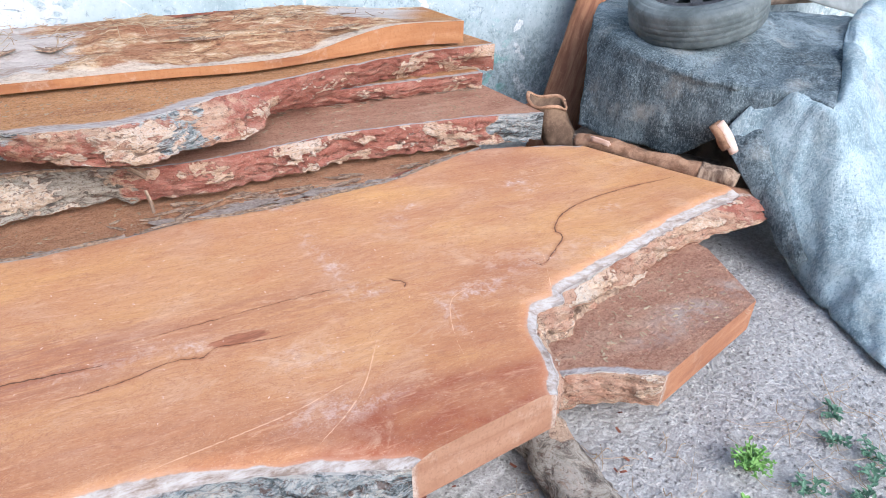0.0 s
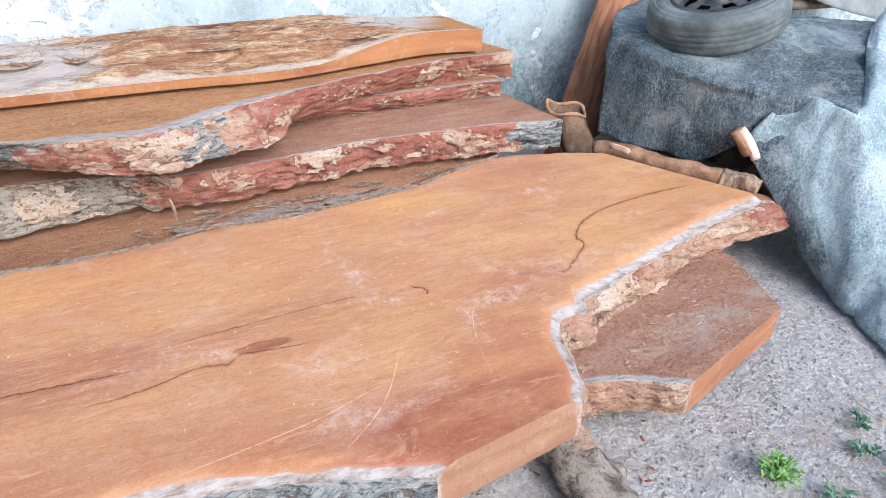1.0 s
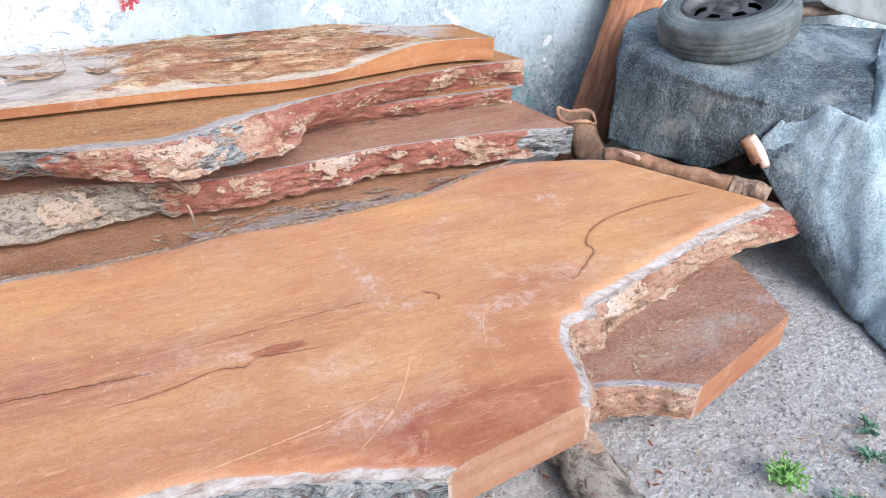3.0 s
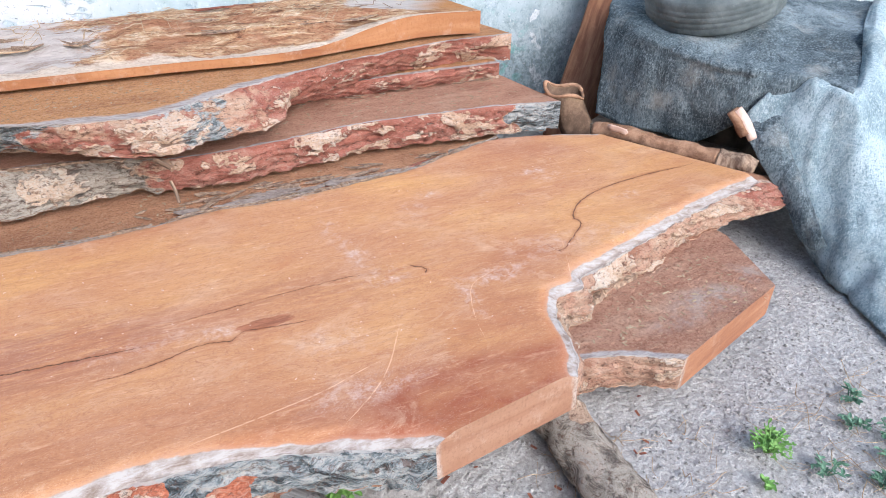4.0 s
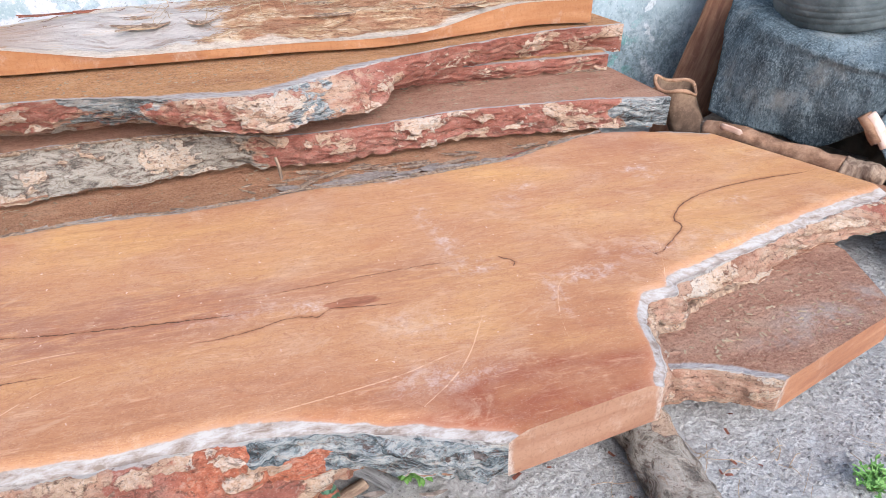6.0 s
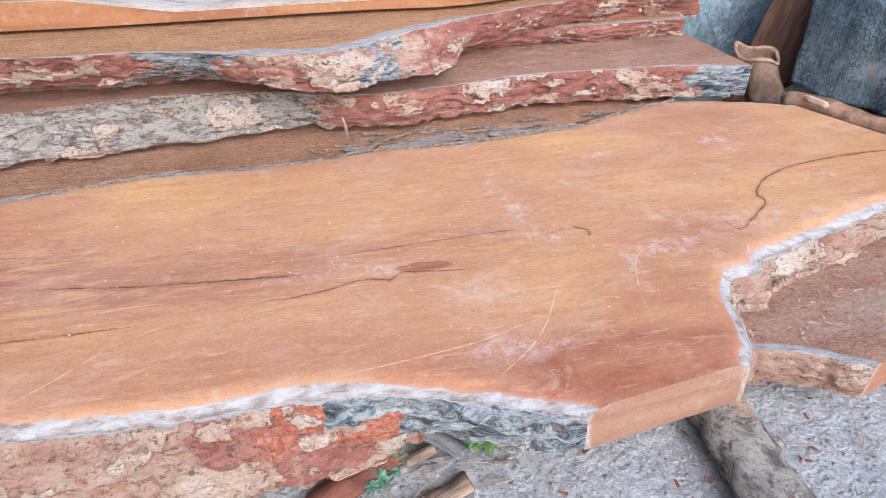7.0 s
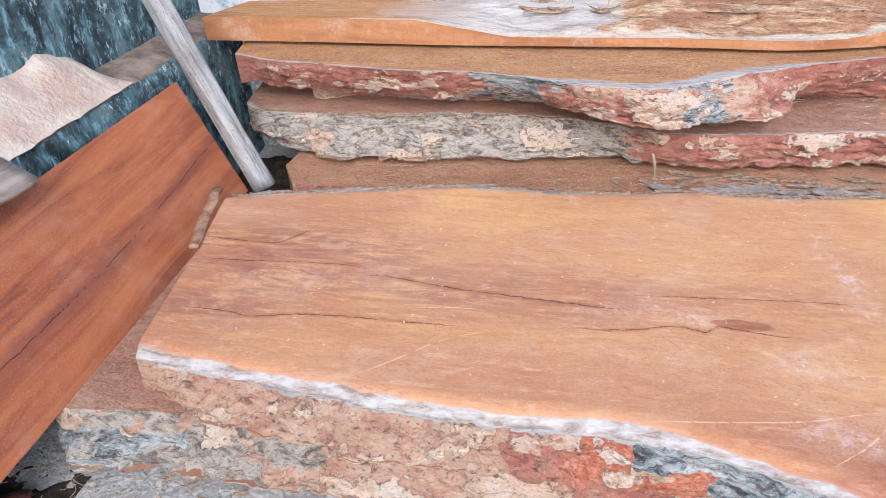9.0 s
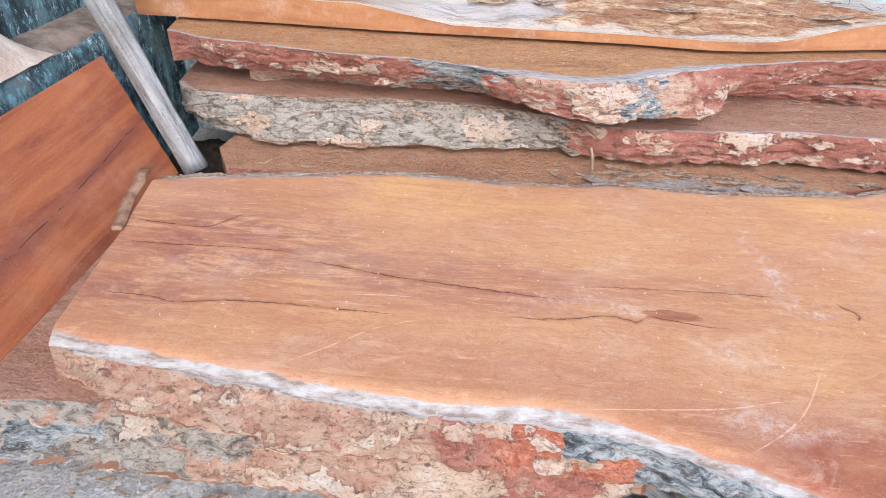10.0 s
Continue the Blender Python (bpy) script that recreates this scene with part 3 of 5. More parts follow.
# ---- mesh helpers ----
def mesh_of(name, verts, faces, mat, smooth=True, attrs=None, tone=None):
    me = bpy.data.meshes.new(name)
    me.from_pydata([tuple(map(float, v)) for v in verts], [], faces)
    me.materials.append(mat)
    me.polygons.foreach_set("use_smooth", [smooth] * len(me.polygons))
    for key, values in (attrs or {}).items():
        me.attributes.new(key, "FLOAT", "POINT").data.foreach_set("value", np.asarray(values, dtype=np.float32))
    if tone is not None:
        rgba = np.zeros((len(verts), 4), dtype=np.float32)
        rgba[:] = [(*c, 0.0)[:4] for c in tone]
        me.attributes.new("tone", "FLOAT_COLOR", "POINT").data.foreach_set("color", rgba.ravel())
    me.update()
    return me


def part(name, me, parent, label=""):
    """One mesh object under a thing or part; the mesh is in world coordinates."""
    ob = new(name, me)
    ob.parent = parent
    base = parent.matrix_basis.copy() if parent.parent is None else parent.parent.matrix_basis @ parent.matrix_basis
    ob.matrix_parent_inverse = base.inverted()
    return tagged(ob, label) if label else ob


def thing(name, at, label, category, group="", kind=""):
    ob = new(name)
    ob.empty_display_size = 0.05
    ob.matrix_basis = Matrix.Translation(at)
    return tagged(ob, label, category, group, kind)


def bm_mesh(name, bm, mat, smooth=False):
    me = bpy.data.meshes.new(name)
    bm.to_mesh(me)
    bm.free()
    me.materials.append(mat)
    me.polygons.foreach_set("use_smooth", [smooth] * len(me.polygons))
    return me


def wob(p, scale, octaves=3):
    """Fractal noise about zero at a place."""
    v, amp = 0.0, 1.0
    for _ in range(octaves):
        v += amp * noise.noise(Vector(p) * scale)
        scale, amp = scale * 2.1, amp * 0.55
    return v


def box(size, m, rough=0.0, bevel=0.004, cuts=0, seed=0):
    """A bevelled box bmesh with uneven faces."""
    bm = bmesh.new()
    bmesh.ops.create_cube(bm, size=1.0)
    bmesh.ops.scale(bm, vec=size, verts=bm.verts)
    if cuts:
        longest = max(range(3), key=lambda k: size[k])
        edges = [e for e in bm.edges if abs((e.verts[0].co - e.verts[1].co)[longest]) > 1e-6]
        bmesh.ops.subdivide_edges(bm, edges=edges, cuts=cuts, use_grid_fill=True)
    if bevel:
        bmesh.ops.bevel(bm, geom=[e for e in bm.edges if len(e.link_faces) == 2 and e.calc_face_angle(0) > 0.5], offset=bevel, segments=2, affect="EDGES")
    for v in bm.verts:
        q = v.co * 1.0
        v.co += Vector([rough * wob((q.x + 9 * k + seed, q.y, q.z), 9, 2) for k in range(3)])
    bmesh.ops.transform(bm, matrix=m, verts=bm.verts)
    return bm


def catmull(pts, n):
    """A smooth open curve through points: n steps a span."""
    p = [np.array(q, float) for q in pts]
    p = [2 * p[0] - p[1], *p, 2 * p[-1] - p[-2]]
    out = []
    for i in range(1, len(p) - 2):
        a, b, c, d = p[i - 1 : i + 3]
        for k in range(n):
            t = k / n
            out.append(0.5 * (2 * b + (c - a) * t + (2 * a - 5 * b + 4 * c - d) * t**2 + (3 * b - a - 3 * c + d) * t**3))
    return np.array(out + [p[-2]])


def even(curve, gap):
    """The curve again at even steps of about gap."""
    curve = np.asarray(curve, float)
    s = np.r_[0, np.cumsum(np.linalg.norm(np.diff(curve, axis=0), axis=1))]
    at = np.linspace(0, s[-1], max(2, int(s[-1] / gap) + 1))
    return np.stack([np.interp(at, s, curve[:, k]) for k in range(curve.shape[1])], 1)


def tube(curve, radii, sides=8, wobble=0.0, flat=1.0, cap=True):
    """Vertices and faces of a tube along a curve."""
    curve = np.asarray(curve, float)
    n = len(curve)
    radii = np.broadcast_to(np.asarray(radii, float), (n,))
    verts, faces = [], []
    along = np.gradient(curve, axis=0)
    for i in range(n):
        d = Vector(along[i]).normalized()
        u = d.cross(Vector((0, 0, 1)) if abs(d.z) < 0.95 else Vector((1, 0, 0))).normalized()
        w = u.cross(d)
        for k in range(sides):
            a = math.tau * k / sides
            r = radii[i]
            q = Vector(curve[i]) + u * (r * math.cos(a)) + w * (r * flat * math.sin(a))
            if wobble:
                q += (q - Vector(curve[i])) * (wobble * wob(q, 22, 2))
            verts.append(q)
    for i in range(n - 1):
        for k in range(sides):
            a, b = i * sides + k, i * sides + (k + 1) % sides
            faces.append((a, b, b + sides, a + sides))
    if cap:
        faces += [tuple(range(sides))[::-1], tuple(range((n - 1) * sides, n * sides))]
    return verts, faces


# ---- live-edge slabs ----
def line_marks(xy, lines):
    """For each line: the signed distance of points from it, and a width that tapers to its ends."""
    out = {}
    for k, (pts, width) in enumerate(lines):
        c = even(catmull(pts, 8), 0.02)
        a, b = c[:-1], c[1:]
        d = b - a
        rel = xy[:, None] - a[None]
        t = np.clip((rel * d).sum(-1) / (d * d).sum(-1), 0, 1)
        off = rel - t[..., None] * d
        dist = np.hypot(off[..., 0], off[..., 1])
        near = dist.argmin(1)
        i = np.arange(len(xy))
        side = np.sign(d[near, 0] * rel[i, near, 1] - d[near, 1] * rel[i, near, 0])
        run = (near + t[i, near]) / len(d)
        out["c%d" % k] = dist[i, near] * side
        ends = np.clip(np.minimum(run, 1 - run) * 6, 0, 1) * ((run > 0.005) & (run < 0.995))
        out["w%d" % k] = width * ends * (dist[i, near] < 0.05)
    return out


def slab(thing_at, name, label, outline, z0, z1, face, cut, gap=0.014, inner=0.02, flare=None, tone=None, rim=None, marks=(), spots=(), topz=None, amp=0.007, bulge=0.012, group="stacked hardwood slabs", shear=None, rim_all=False):
    """A live-edge slab. outline: (x, y, edge) anticlockwise, edge "b" bark, "s" long sawn side or "c" saw cut up to the next point."""
    from mathutils.geometry import delaunay_2d_cdt
    ob = thing(name, thing_at, label, "wood slab", group)
    n = len(outline)
    runs, first = [], next(k for k in range(n) if outline[k][2] != outline[k - 1][2])
    k = first
    while k < first + n:
        kind, pts = outline[k % n][2], [outline[k % n][:2]]
        while True:
            k += 1
            pts.append(outline[k % n][:2])
            if outline[k % n][2] != kind or k >= first + n or kind == "c":
                break
        runs.append((kind, even(catmull(pts, 10) if kind != "c" else pts, gap)))
    loops = []
    for kind, c in runs:
        if kind == "b":
            d = np.gradient(c, axis=0)
            nn = np.stack([d[:, 1], -d[:, 0]], 1) / np.linalg.norm(d, axis=1)[:, None]
            for i in range(1, len(c) - 1):
                c[i] += nn[i] * (0.006 * wob((c[i][0], c[i][1], z1), 14, 4))
        loops.append((kind, c))
    ring = np.concatenate([c[:-1] for _, c in loops])
    m = len(ring)

    def inside(q):
        x, y = q[:, 0][:, None], q[:, 1][:, None]
        ax, ay = ring[:, 0], ring[:, 1]
        bx, by = np.roll(ax, -1), np.roll(ay, -1)
        hit = ((ay > y) != (by > y)) & (x < (bx - ax) * (y - ay) / (by - ay + 1e-12) + ax)
        return hit.sum(1) % 2 == 1

    lo, hi = ring.min(0), ring.max(0)
    gx, gy = np.meshgrid(np.arange(lo[0], hi[0], inner), np.arange(lo[1], hi[1], inner))
    grid = np.stack([gx.ravel(), gy.ravel()], 1) + np.random.uniform(-0.3, 0.3, (gx.size, 2)) * inner
    grid = grid[inside(grid)]
    gap_to = np.concatenate([np.sqrt(((chunk[:, None] - ring[None]) ** 2).sum(-1)).min(1) for chunk in np.array_split(grid, max(1, len(grid) // 2000))])
    grid = grid[gap_to > 0.6 * inner]
    pts = np.concatenate([ring, grid])
    got = delaunay_2d_cdt([Vector(p) for p in pts], [], [list(range(m))], 1, 1e-6)
    xy = np.array([tuple(v) for v in got[0]])
    tris = [tuple(f) for f in got[2]]
    barkpts = np.concatenate([c for kind, c in loops if kind == "b" or (rim_all and kind == "s")])
    db = np.concatenate([np.sqrt(((q[:, None] - barkpts[None]) ** 2).sum(-1)).min(1) for q in np.array_split(xy, max(1, len(xy) // 2000))])
    width = np.array([rim(x, y) if rim else 0.03 for x, y in xy])
    up = np.array([topz(x, y, d) if topz else 0.0 for (x, y), d in zip(xy, db)])
    attrs = {"rim": np.clip(1 - db / np.maximum(width, 1e-4) * 0.5, 0, 1) * (width > 0.001)}
    for key in ("red", "heart", "dust", "knot"):
        v = np.zeros(len(xy))
        for what, cx, cy, rx, ry, power in spots:
            if what == key:
                v = np.maximum(v, power * np.clip(1.6 - 1.1 * np.hypot((xy[:, 0] - cx) / rx, (xy[:, 1] - cy) / ry), 0, 1))
        attrs[key] = v
    if marks:
        attrs |= line_marks(xy, marks)
    part("sawn_face", mesh_of("sawn_face", np.c_[xy, z1 + up], tris, face, True, attrs), ob)
    lows = []
    height = z1 - z0
    for at, (kind, c) in enumerate(loops):
        bark = kind == "b"
        near = [loops[at - 1][0] == "b", loops[(at + 1) % len(loops)][0] == "b"]
        d = np.gradient(c, axis=0)
        nn = np.stack([d[:, 1], -d[:, 0]], 1) / np.linalg.norm(d, axis=1)[:, None]
        for _ in range(4):
            nn[1:-1] = (nn[:-2] + nn[1:-1] * 2 + nn[2:]) / 4
        nn /= np.linalg.norm(nn, axis=1)[:, None]
        levels = 20 if bark else 5
        run = np.r_[0, np.cumsum(np.linalg.norm(np.diff(c, axis=0), axis=1))] + 3.7 * at + z1 * 17
        plates, clefts = [], []
        verts, lip, tones, faces = [], [], [], []
        ends = np.minimum(np.arange(len(c)), np.arange(len(c))[::-1]) * gap
        far = np.sqrt(((c[:, None] - barkpts[None]) ** 2).sum(-1)).min(1)
        for j in range(levels):
            v = j / (levels - 1)
            for i, (x, y) in enumerate(c):
                dz = topz(x, y, far[i]) if topz else 0.0
                z = z1 + dz - v * (height + dz)
                out = (flare(x, y) if flare else 0.0) * v * min(1.0, ends[i] / 0.08) if bark else 0.0
                sx, sy = shear(x, y) if shear else (0.0, 0.0)
                if bark:
                    soft = min(1.0, ends[i] / 0.04)
                    out += soft * bulge * math.sin(math.pi * min(1, v * 1.1))
                    rough = 0.2 + 0.8 * min(1, v * 4)
                    h = v * height
                    plate = wob((run[i] * 7 + 0.3 * wob((run[i], h, 4), 30, 2), h * 17, 1.3), 1.0, 5)
                    cleft = 1 - min(1.0, abs(wob((run[i] * 3.5, h * 30 + 0.7 * wob((run[i], h, 9), 9, 2), 6.1), 1.0, 3)) * 3.2)
                    plates.append(plate)
                    clefts.append(cleft * min(1, v * 5))
                    if 0 < v:
                        step = min(1.0, max(0.0, (plate - 0.12) / 0.1))
                        out += soft * rough * amp * (1.0 * wob((run[i] * 4, h * 9, 8), 1.0, 3) + 0.7 * step + 0.6 * wob((run[i] * 28, h * 60, 3), 1.0, 3) - 1.0 * cleft ** 3 + 0.1)
                        z += soft * 0.6 * amp * wob((x, y, z + 5), 13, 3) * (1 if j < levels - 1 else 1.2)
                else:
                    out += 0.0012 * wob((x, y, z), 30, 2) * (0 < v < 1)
                verts.append((x + nn[i][0] * out + sx * v, y + nn[i][1] * out + sy * v, z))
                lip.append(min(1.0, (rim(x, y) if rim else 0.01) / 0.02) * max(0.0, 1 - v * height / 0.010) if bark else 0.9 * max(near[0] * (1 - i * gap / 0.05), near[1] * (1 - (len(c) - 1 - i) * gap / 0.05), 0.0))
                if bark:
                    tones.append(tone(x + 0.10 * wob((x, y, z * 2), 8, 4), y, v) if tone else (0.3, 0.2, 0.0))
        for j in range(levels - 1):
            for i in range(len(c) - 1):
                a = j * len(c) + i
                faces.append((a, a + len(c), a + len(c) + 1, a + 1))
        lows += [q[:2] for q in verts[(levels - 1) * len(c) : levels * len(c) - 1]]
        nm = "bark_edge" if bark else "cut_end"
        part(nm, mesh_of(nm, verts, faces, BARK if bark else cut, True, {"rim": lip, "plate": plates, "cleft": clefts} if bark else {"rim": lip}, tones if bark else None), ob)
    low = delaunay_2d_cdt([Vector(p) for p in lows], [], [list(range(len(lows)))], 1, 1e-6)
    lowxy = np.array([tuple(v) for v in low[0]])
    part("underside", mesh_of("underside", np.c_[lowxy, np.full(len(lowxy), z0 + 0.004)], [tuple(f)[::-1] for f in low[2]], CUT_DARK, False), ob)
    return ob


def bump01(x, a, b, soft=0.1):
    """1 between a and b, fading over soft."""
    return float(np.clip(min((x - a) / soft + 0.5, (b - x) / soft + 0.5), 0, 1))


# ---- setting ----
def soil(x, y):
    """The soil's height: low swells and crumbs."""
    return 0.012 * wob((x, y, 0), 2.2, 4) + 0.004 * wob((x, y, 4), 24, 3) - 0.006


def ground():
    xs, ys = np.r_[np.linspace(-60, -3, 14), np.arange(-2.9, -1.5, 0.05), np.arange(-1.5, 2.6, 0.018), np.arange(2.62, 4.2, 0.05), np.linspace(4.4, 60, 14)], np.r_[np.linspace(-60, -2, 14), np.arange(-1.9, 0.3, 0.05), np.arange(0.3, 1.6, 0.018), np.arange(1.62, 3.2, 0.05), np.linspace(3.5, 60, 12)]
    verts = [(x, y, soil(x, y) if abs(x) < 5 and abs(y) < 5 else -0.004) for y in ys for x in xs]
    n = len(xs)
    faces = [(j * n + i, j * n + i + 1, j * n + n + i + 1, j * n + n + i) for j in range(len(ys) - 1) for i in range(n - 1)]
    ob = new("ground", mesh_of("ground", verts, faces, GROUND))
    return tagged(ob, "grey dusty bare soil with scattered grit", "ground", kind="structure")


ground()


def wall(name, label, a, b, height, thick, mat, relief=0.006):
    """An upright wall from a to b, with its thickness to the left of that line, and an uneven face."""
    a, b = Vector((*a, 0)), Vector((*b, 0))
    d = (b - a).normalized()
    out = Vector((d.y, -d.x, 0))
    nu, nv = int((b - a).length / 0.05), int(height / 0.05)
    verts, faces = [], []
    for j in range(nv + 1):
        for i in range(nu + 1):
            p = a + (b - a) * (i / nu) + Vector((0, 0, height * j / nv - 0.05))
            verts.append(p + out * (relief * wob(p, 2.5, 4)))
    n = nu + 1
    faces = [(j * n + i, j * n + i + 1, j * n + n + i + 1, j * n + n + i) for j in range(nv) for i in range(nu)]
    k = len(verts)
    for p in (a, b):
        for z in (-0.05, height - 0.05):
            verts.append(p - out * thick + Vector((0, 0, z)))
    faces += [(k, k + 1, k + 3, k + 2)[::-1], (nv * n, k + 1, k + 3, nv * n + nu)[::-1], (0, nv * n, k + 1, k), (nu, k + 2, k + 3, nv * n + nu)]
    return tagged(new(name, mesh_of(name, verts, faces, mat)), label, "wall", kind="structure")


wall("wall_back", "old plastered wall with peeling pale blue limewash", (-1.75, 2.83), (6.5, 3.25), 2.6, 0.2, WALL)
wall("wall_side", "mouldy dark blue painted wall with pale scuffs", (-1.57, -3.0), (-1.57, 2.9), 2.6, 0.2, SIDE)


def ledge():
    """Low plinth along the side wall, rounded and dirty on top."""
    prof = even(catmull([(-1.40, -0.03), (-1.41, 0.3), (-1.415, 0.56), (-1.44, 0.61), (-1.50, 0.63), (-1.60, 0.64)], 6), 0.03)
    ys = np.arange(-3.0, 2.86, 0.05)
    verts = [(x + 0.012 * wob((x, y, z), 5, 3), y, z + 0.01 * wob((x, y + 4, z), 6, 3)) for y in ys for x, z in prof]
    n = len(prof)
    faces = [(j * n + i, j * n + n + i, j * n + n + i + 1, j * n + i + 1) for j in range(len(ys) - 1) for i in range(n - 1)]
    me = mesh_of("ledge", verts, faces, SIDE)
    me.materials.append(EARTH)
    for p in me.polygons:
        p.material_index = int(p.normal.z > 0.8)
    return tagged(new("ledge", me), "low masonry ledge with mouldy blue paint", "ledge", kind="structure")


ledge()


def plaster_patch():
    """Broken lump of bare plaster along the wall's foot, on the ledge."""
    ys = np.arange(-0.6, 2.04, 0.03)
    verts, faces, rows = [], [], 9
    for y in ys:
        top = 0.765 + 0.025 * wob((y, 0, 0), 9, 5) - 0.11 * max(0, (y - 1.86) / 0.18) ** 2
        for j in range(rows):
            v = j / (rows - 1)
            x = -1.58 + 0.165 * v
            verts.append((x + 0.012 * wob((y, v * 0.2, 3), 14, 5), y, top - v * (top - 0.61)))
    faces = [(j * rows + i, j * rows + i + 1, j * rows + rows + i + 1, j * rows + rows + i) for j in range(len(ys) - 1) for i in range(rows - 1)]
    ob = new("plaster_patch", mesh_of("plaster_patch", verts, faces, PLASTER))
    tagged(ob, "bare cream broken plaster at the wall's foot", "plaster", kind="structure")


plaster_patch()


def shade_heap(label, x0, x1, y0, y1, top, seed):
    """Low crumbly mound filling a corner, its near-black colour standing in for deep shade."""
    xs, ys = np.arange(x0, x1, 0.015), np.arange(y0, y1, 0.015)
    verts = []
    for y in ys:
        for x in xs:
            u, w = (x - x0) / (x1 - x0), (y - y0) / (y1 - y0)
            edge = min(1.0, 5 * min(u, 1 - u, w, 1 - w))
            verts.append((x, y, -0.02 + edge * (top + 0.03 * wob((x, y, seed), 9, 4)) + 0.012 * wob((x, y, seed + 3), 40, 3)))
    n = len(xs)
    faces = [(j * n + i, j * n + i + 1, j * n + n + i + 1, j * n + n + i) for j in range(len(ys) - 1) for i in range(n - 1)]
    tagged(new("shade_heap", mesh_of("shade_heap", verts, faces, LITTER_SHADE)), label, "dirt", kind="stuff")


# Bark debris here, but darkened in colour to hold the corner's shade.
shade_heap("crumbled bark in the wall's corner, near-black to stand in for deep shade", -1.42, -0.86, 1.86, 2.72, 0.10, 1)
# Added mound: its dark colour replaces the shade under the board.
shade_heap("added near-black mound under the leaning board, standing in for shade", -1.42, -1.06, -0.6, 1.06, 0.035, 2)

# ---- the slabs ----
big_marks = [
    ([(-0.477, 1.456), (-0.40, 1.46), (-0.226, 1.431), (-0.006, 1.411), (0.214, 1.393)], 1.0),
    ([(1.296, 1.437), (1.317, 1.362), (1.381, 1.402), (1.468, 1.473), (1.463, 1.513), (1.531, 1.584), (1.657, 1.639), (1.867, 1.669), (2.05, 1.672), (2.116, 1.682)], 0.9),
    ([(-1.01, 1.594), (-0.88, 1.586), (-0.772, 1.583), (-0.732, 1.618), (-0.683, 1.679)], 0.9),
    ([(0.066, 1.312), (0.197, 1.319), (0.328, 1.349), (0.389, 1.333), (0.418, 1.36), (0.514, 1.345), (0.621, 1.339)], 0.7),
    ([(-0.974, 1.488), (-0.852, 1.488), (-0.621, 1.50), (-0.489, 1.497)], 0.7),
    ([(-0.942, 1.274), (-0.783, 1.271), (-0.715, 1.257), (-0.575, 1.283), (-0.342, 1.286), (-0.16, 1.284)], 0.75),
    ([(0.189, 1.453), (0.474, 1.469), (0.695, 1.478), (0.802, 1.461)], 0.45),
    ([(0.89, 1.47), (0.907, 1.45), (0.93, 1.44), (0.915, 1.41)], 0.9),
    ([(0.558, 0.981), (0.64, 1.043), (0.703, 1.113), (0.774, 1.237)], 1.3),
    ([(-0.40, 1.09), (-0.322, 1.147), (-0.207, 1.238), (-0.092, 1.282)], 1.2),
    ([(0.25, 1.05), (0.367, 1.064), (0.475, 1.078), (0.553, 1.092), (0.653, 1.123), (0.704, 1.133)], 1.5),
    ([(1.104, 1.355), (1.017, 1.319), (0.978, 1.254), (0.951, 1.166), (0.942, 1.101)], 1.0),
    ([(1.36, 1.43), (1.349, 1.398), (1.30, 1.291), (1.277, 1.242)], 0.8),
    ([(-0.30, 1.343), (-0.23, 1.352), (-0.15, 1.355)], 1.2),
]
big_spots = [
    ("red", 0.86, 0.97, 0.40, 0.13, 1.0), ("knot", 0.475, 1.370, 0.075, 0.020, 1.0), ("red", 1.2, 1.36, 0.15, 0.09, 0.55), ("red", 0.60, 1.03, 0.26, 0.05, 0.8), ("red", 1.0, 1.12, 0.16, 0.16, 0.5),
    ("heart", -0.75, 1.52, 0.42, 0.19, 1.0), ("heart", -0.2, 1.45, 0.6, 0.12, 0.75), ("heart", -0.85, 1.30, 0.18, 0.10, 0.9), ("heart", 0.45, 1.45, 0.5, 0.10, 0.4), ("heart", -0.9, 1.2, 0.25, 0.2, 0.5),
    ("dust", 1.51, 1.852, 0.055, 0.022, 1.3), ("dust", 1.55, 1.79, 0.06, 0.03, 0.7), ("dust", 0.722, 1.974, 0.045, 0.025, 1.1), ("dust", 1.109, 1.83, 0.04, 0.03, 0.9), ("dust", 1.02, 1.75, 0.05, 0.05, 0.5),
    ("dust", 0.368, 1.378, 0.055, 0.020, 1.0), ("dust", 0.74, 1.72, 0.025, 0.08, 0.7), ("dust", 0.77, 1.58, 0.03, 0.09, 0.8), ("dust", 0.81, 1.44, 0.06, 0.04, 0.9), ("dust", 1.10, 1.33, 0.10, 0.035, 0.9), ("dust", 0.98, 1.27, 0.022, 0.09, 0.7),
    ("dust", 1.711, 1.573, 0.045, 0.025, 0.9), ("dust", 0.62, 1.06, 0.13, 0.04, 0.7), ("dust", 1.3, 1.40, 0.13, 0.05, 0.55), ("dust", 0.60, 1.25, 0.08, 0.05, 0.5), ("dust", -0.6, 1.42, 0.15, 0.04, 0.4), ("dust", 1.55, 1.40, 0.3, 0.04, 0.4), ("dust", 0.2, 1.40, 0.15, 0.03, 0.5),
]


def big_tone(x, y, v):
    if y > 1.55 and x < 1.6:
        return (0.2, 0.55, 0.2)
    if x > 1.12:
        return (0.10 + 0.5 * bump01(x, 2.0, 2.6, 0.2), 0.10, 0.0)
    return (0.30 + 0.8 * bump01(x, 0.02, 0.40, 0.2), 0.25 * bump01(x, -0.8, -0.2, 0.3), 1.3 * bump01(x, 0.38 - 0.16 * (v < 0.4), 0.9, 0.04), bump01(x, 0.05, 0.5, 0.25))


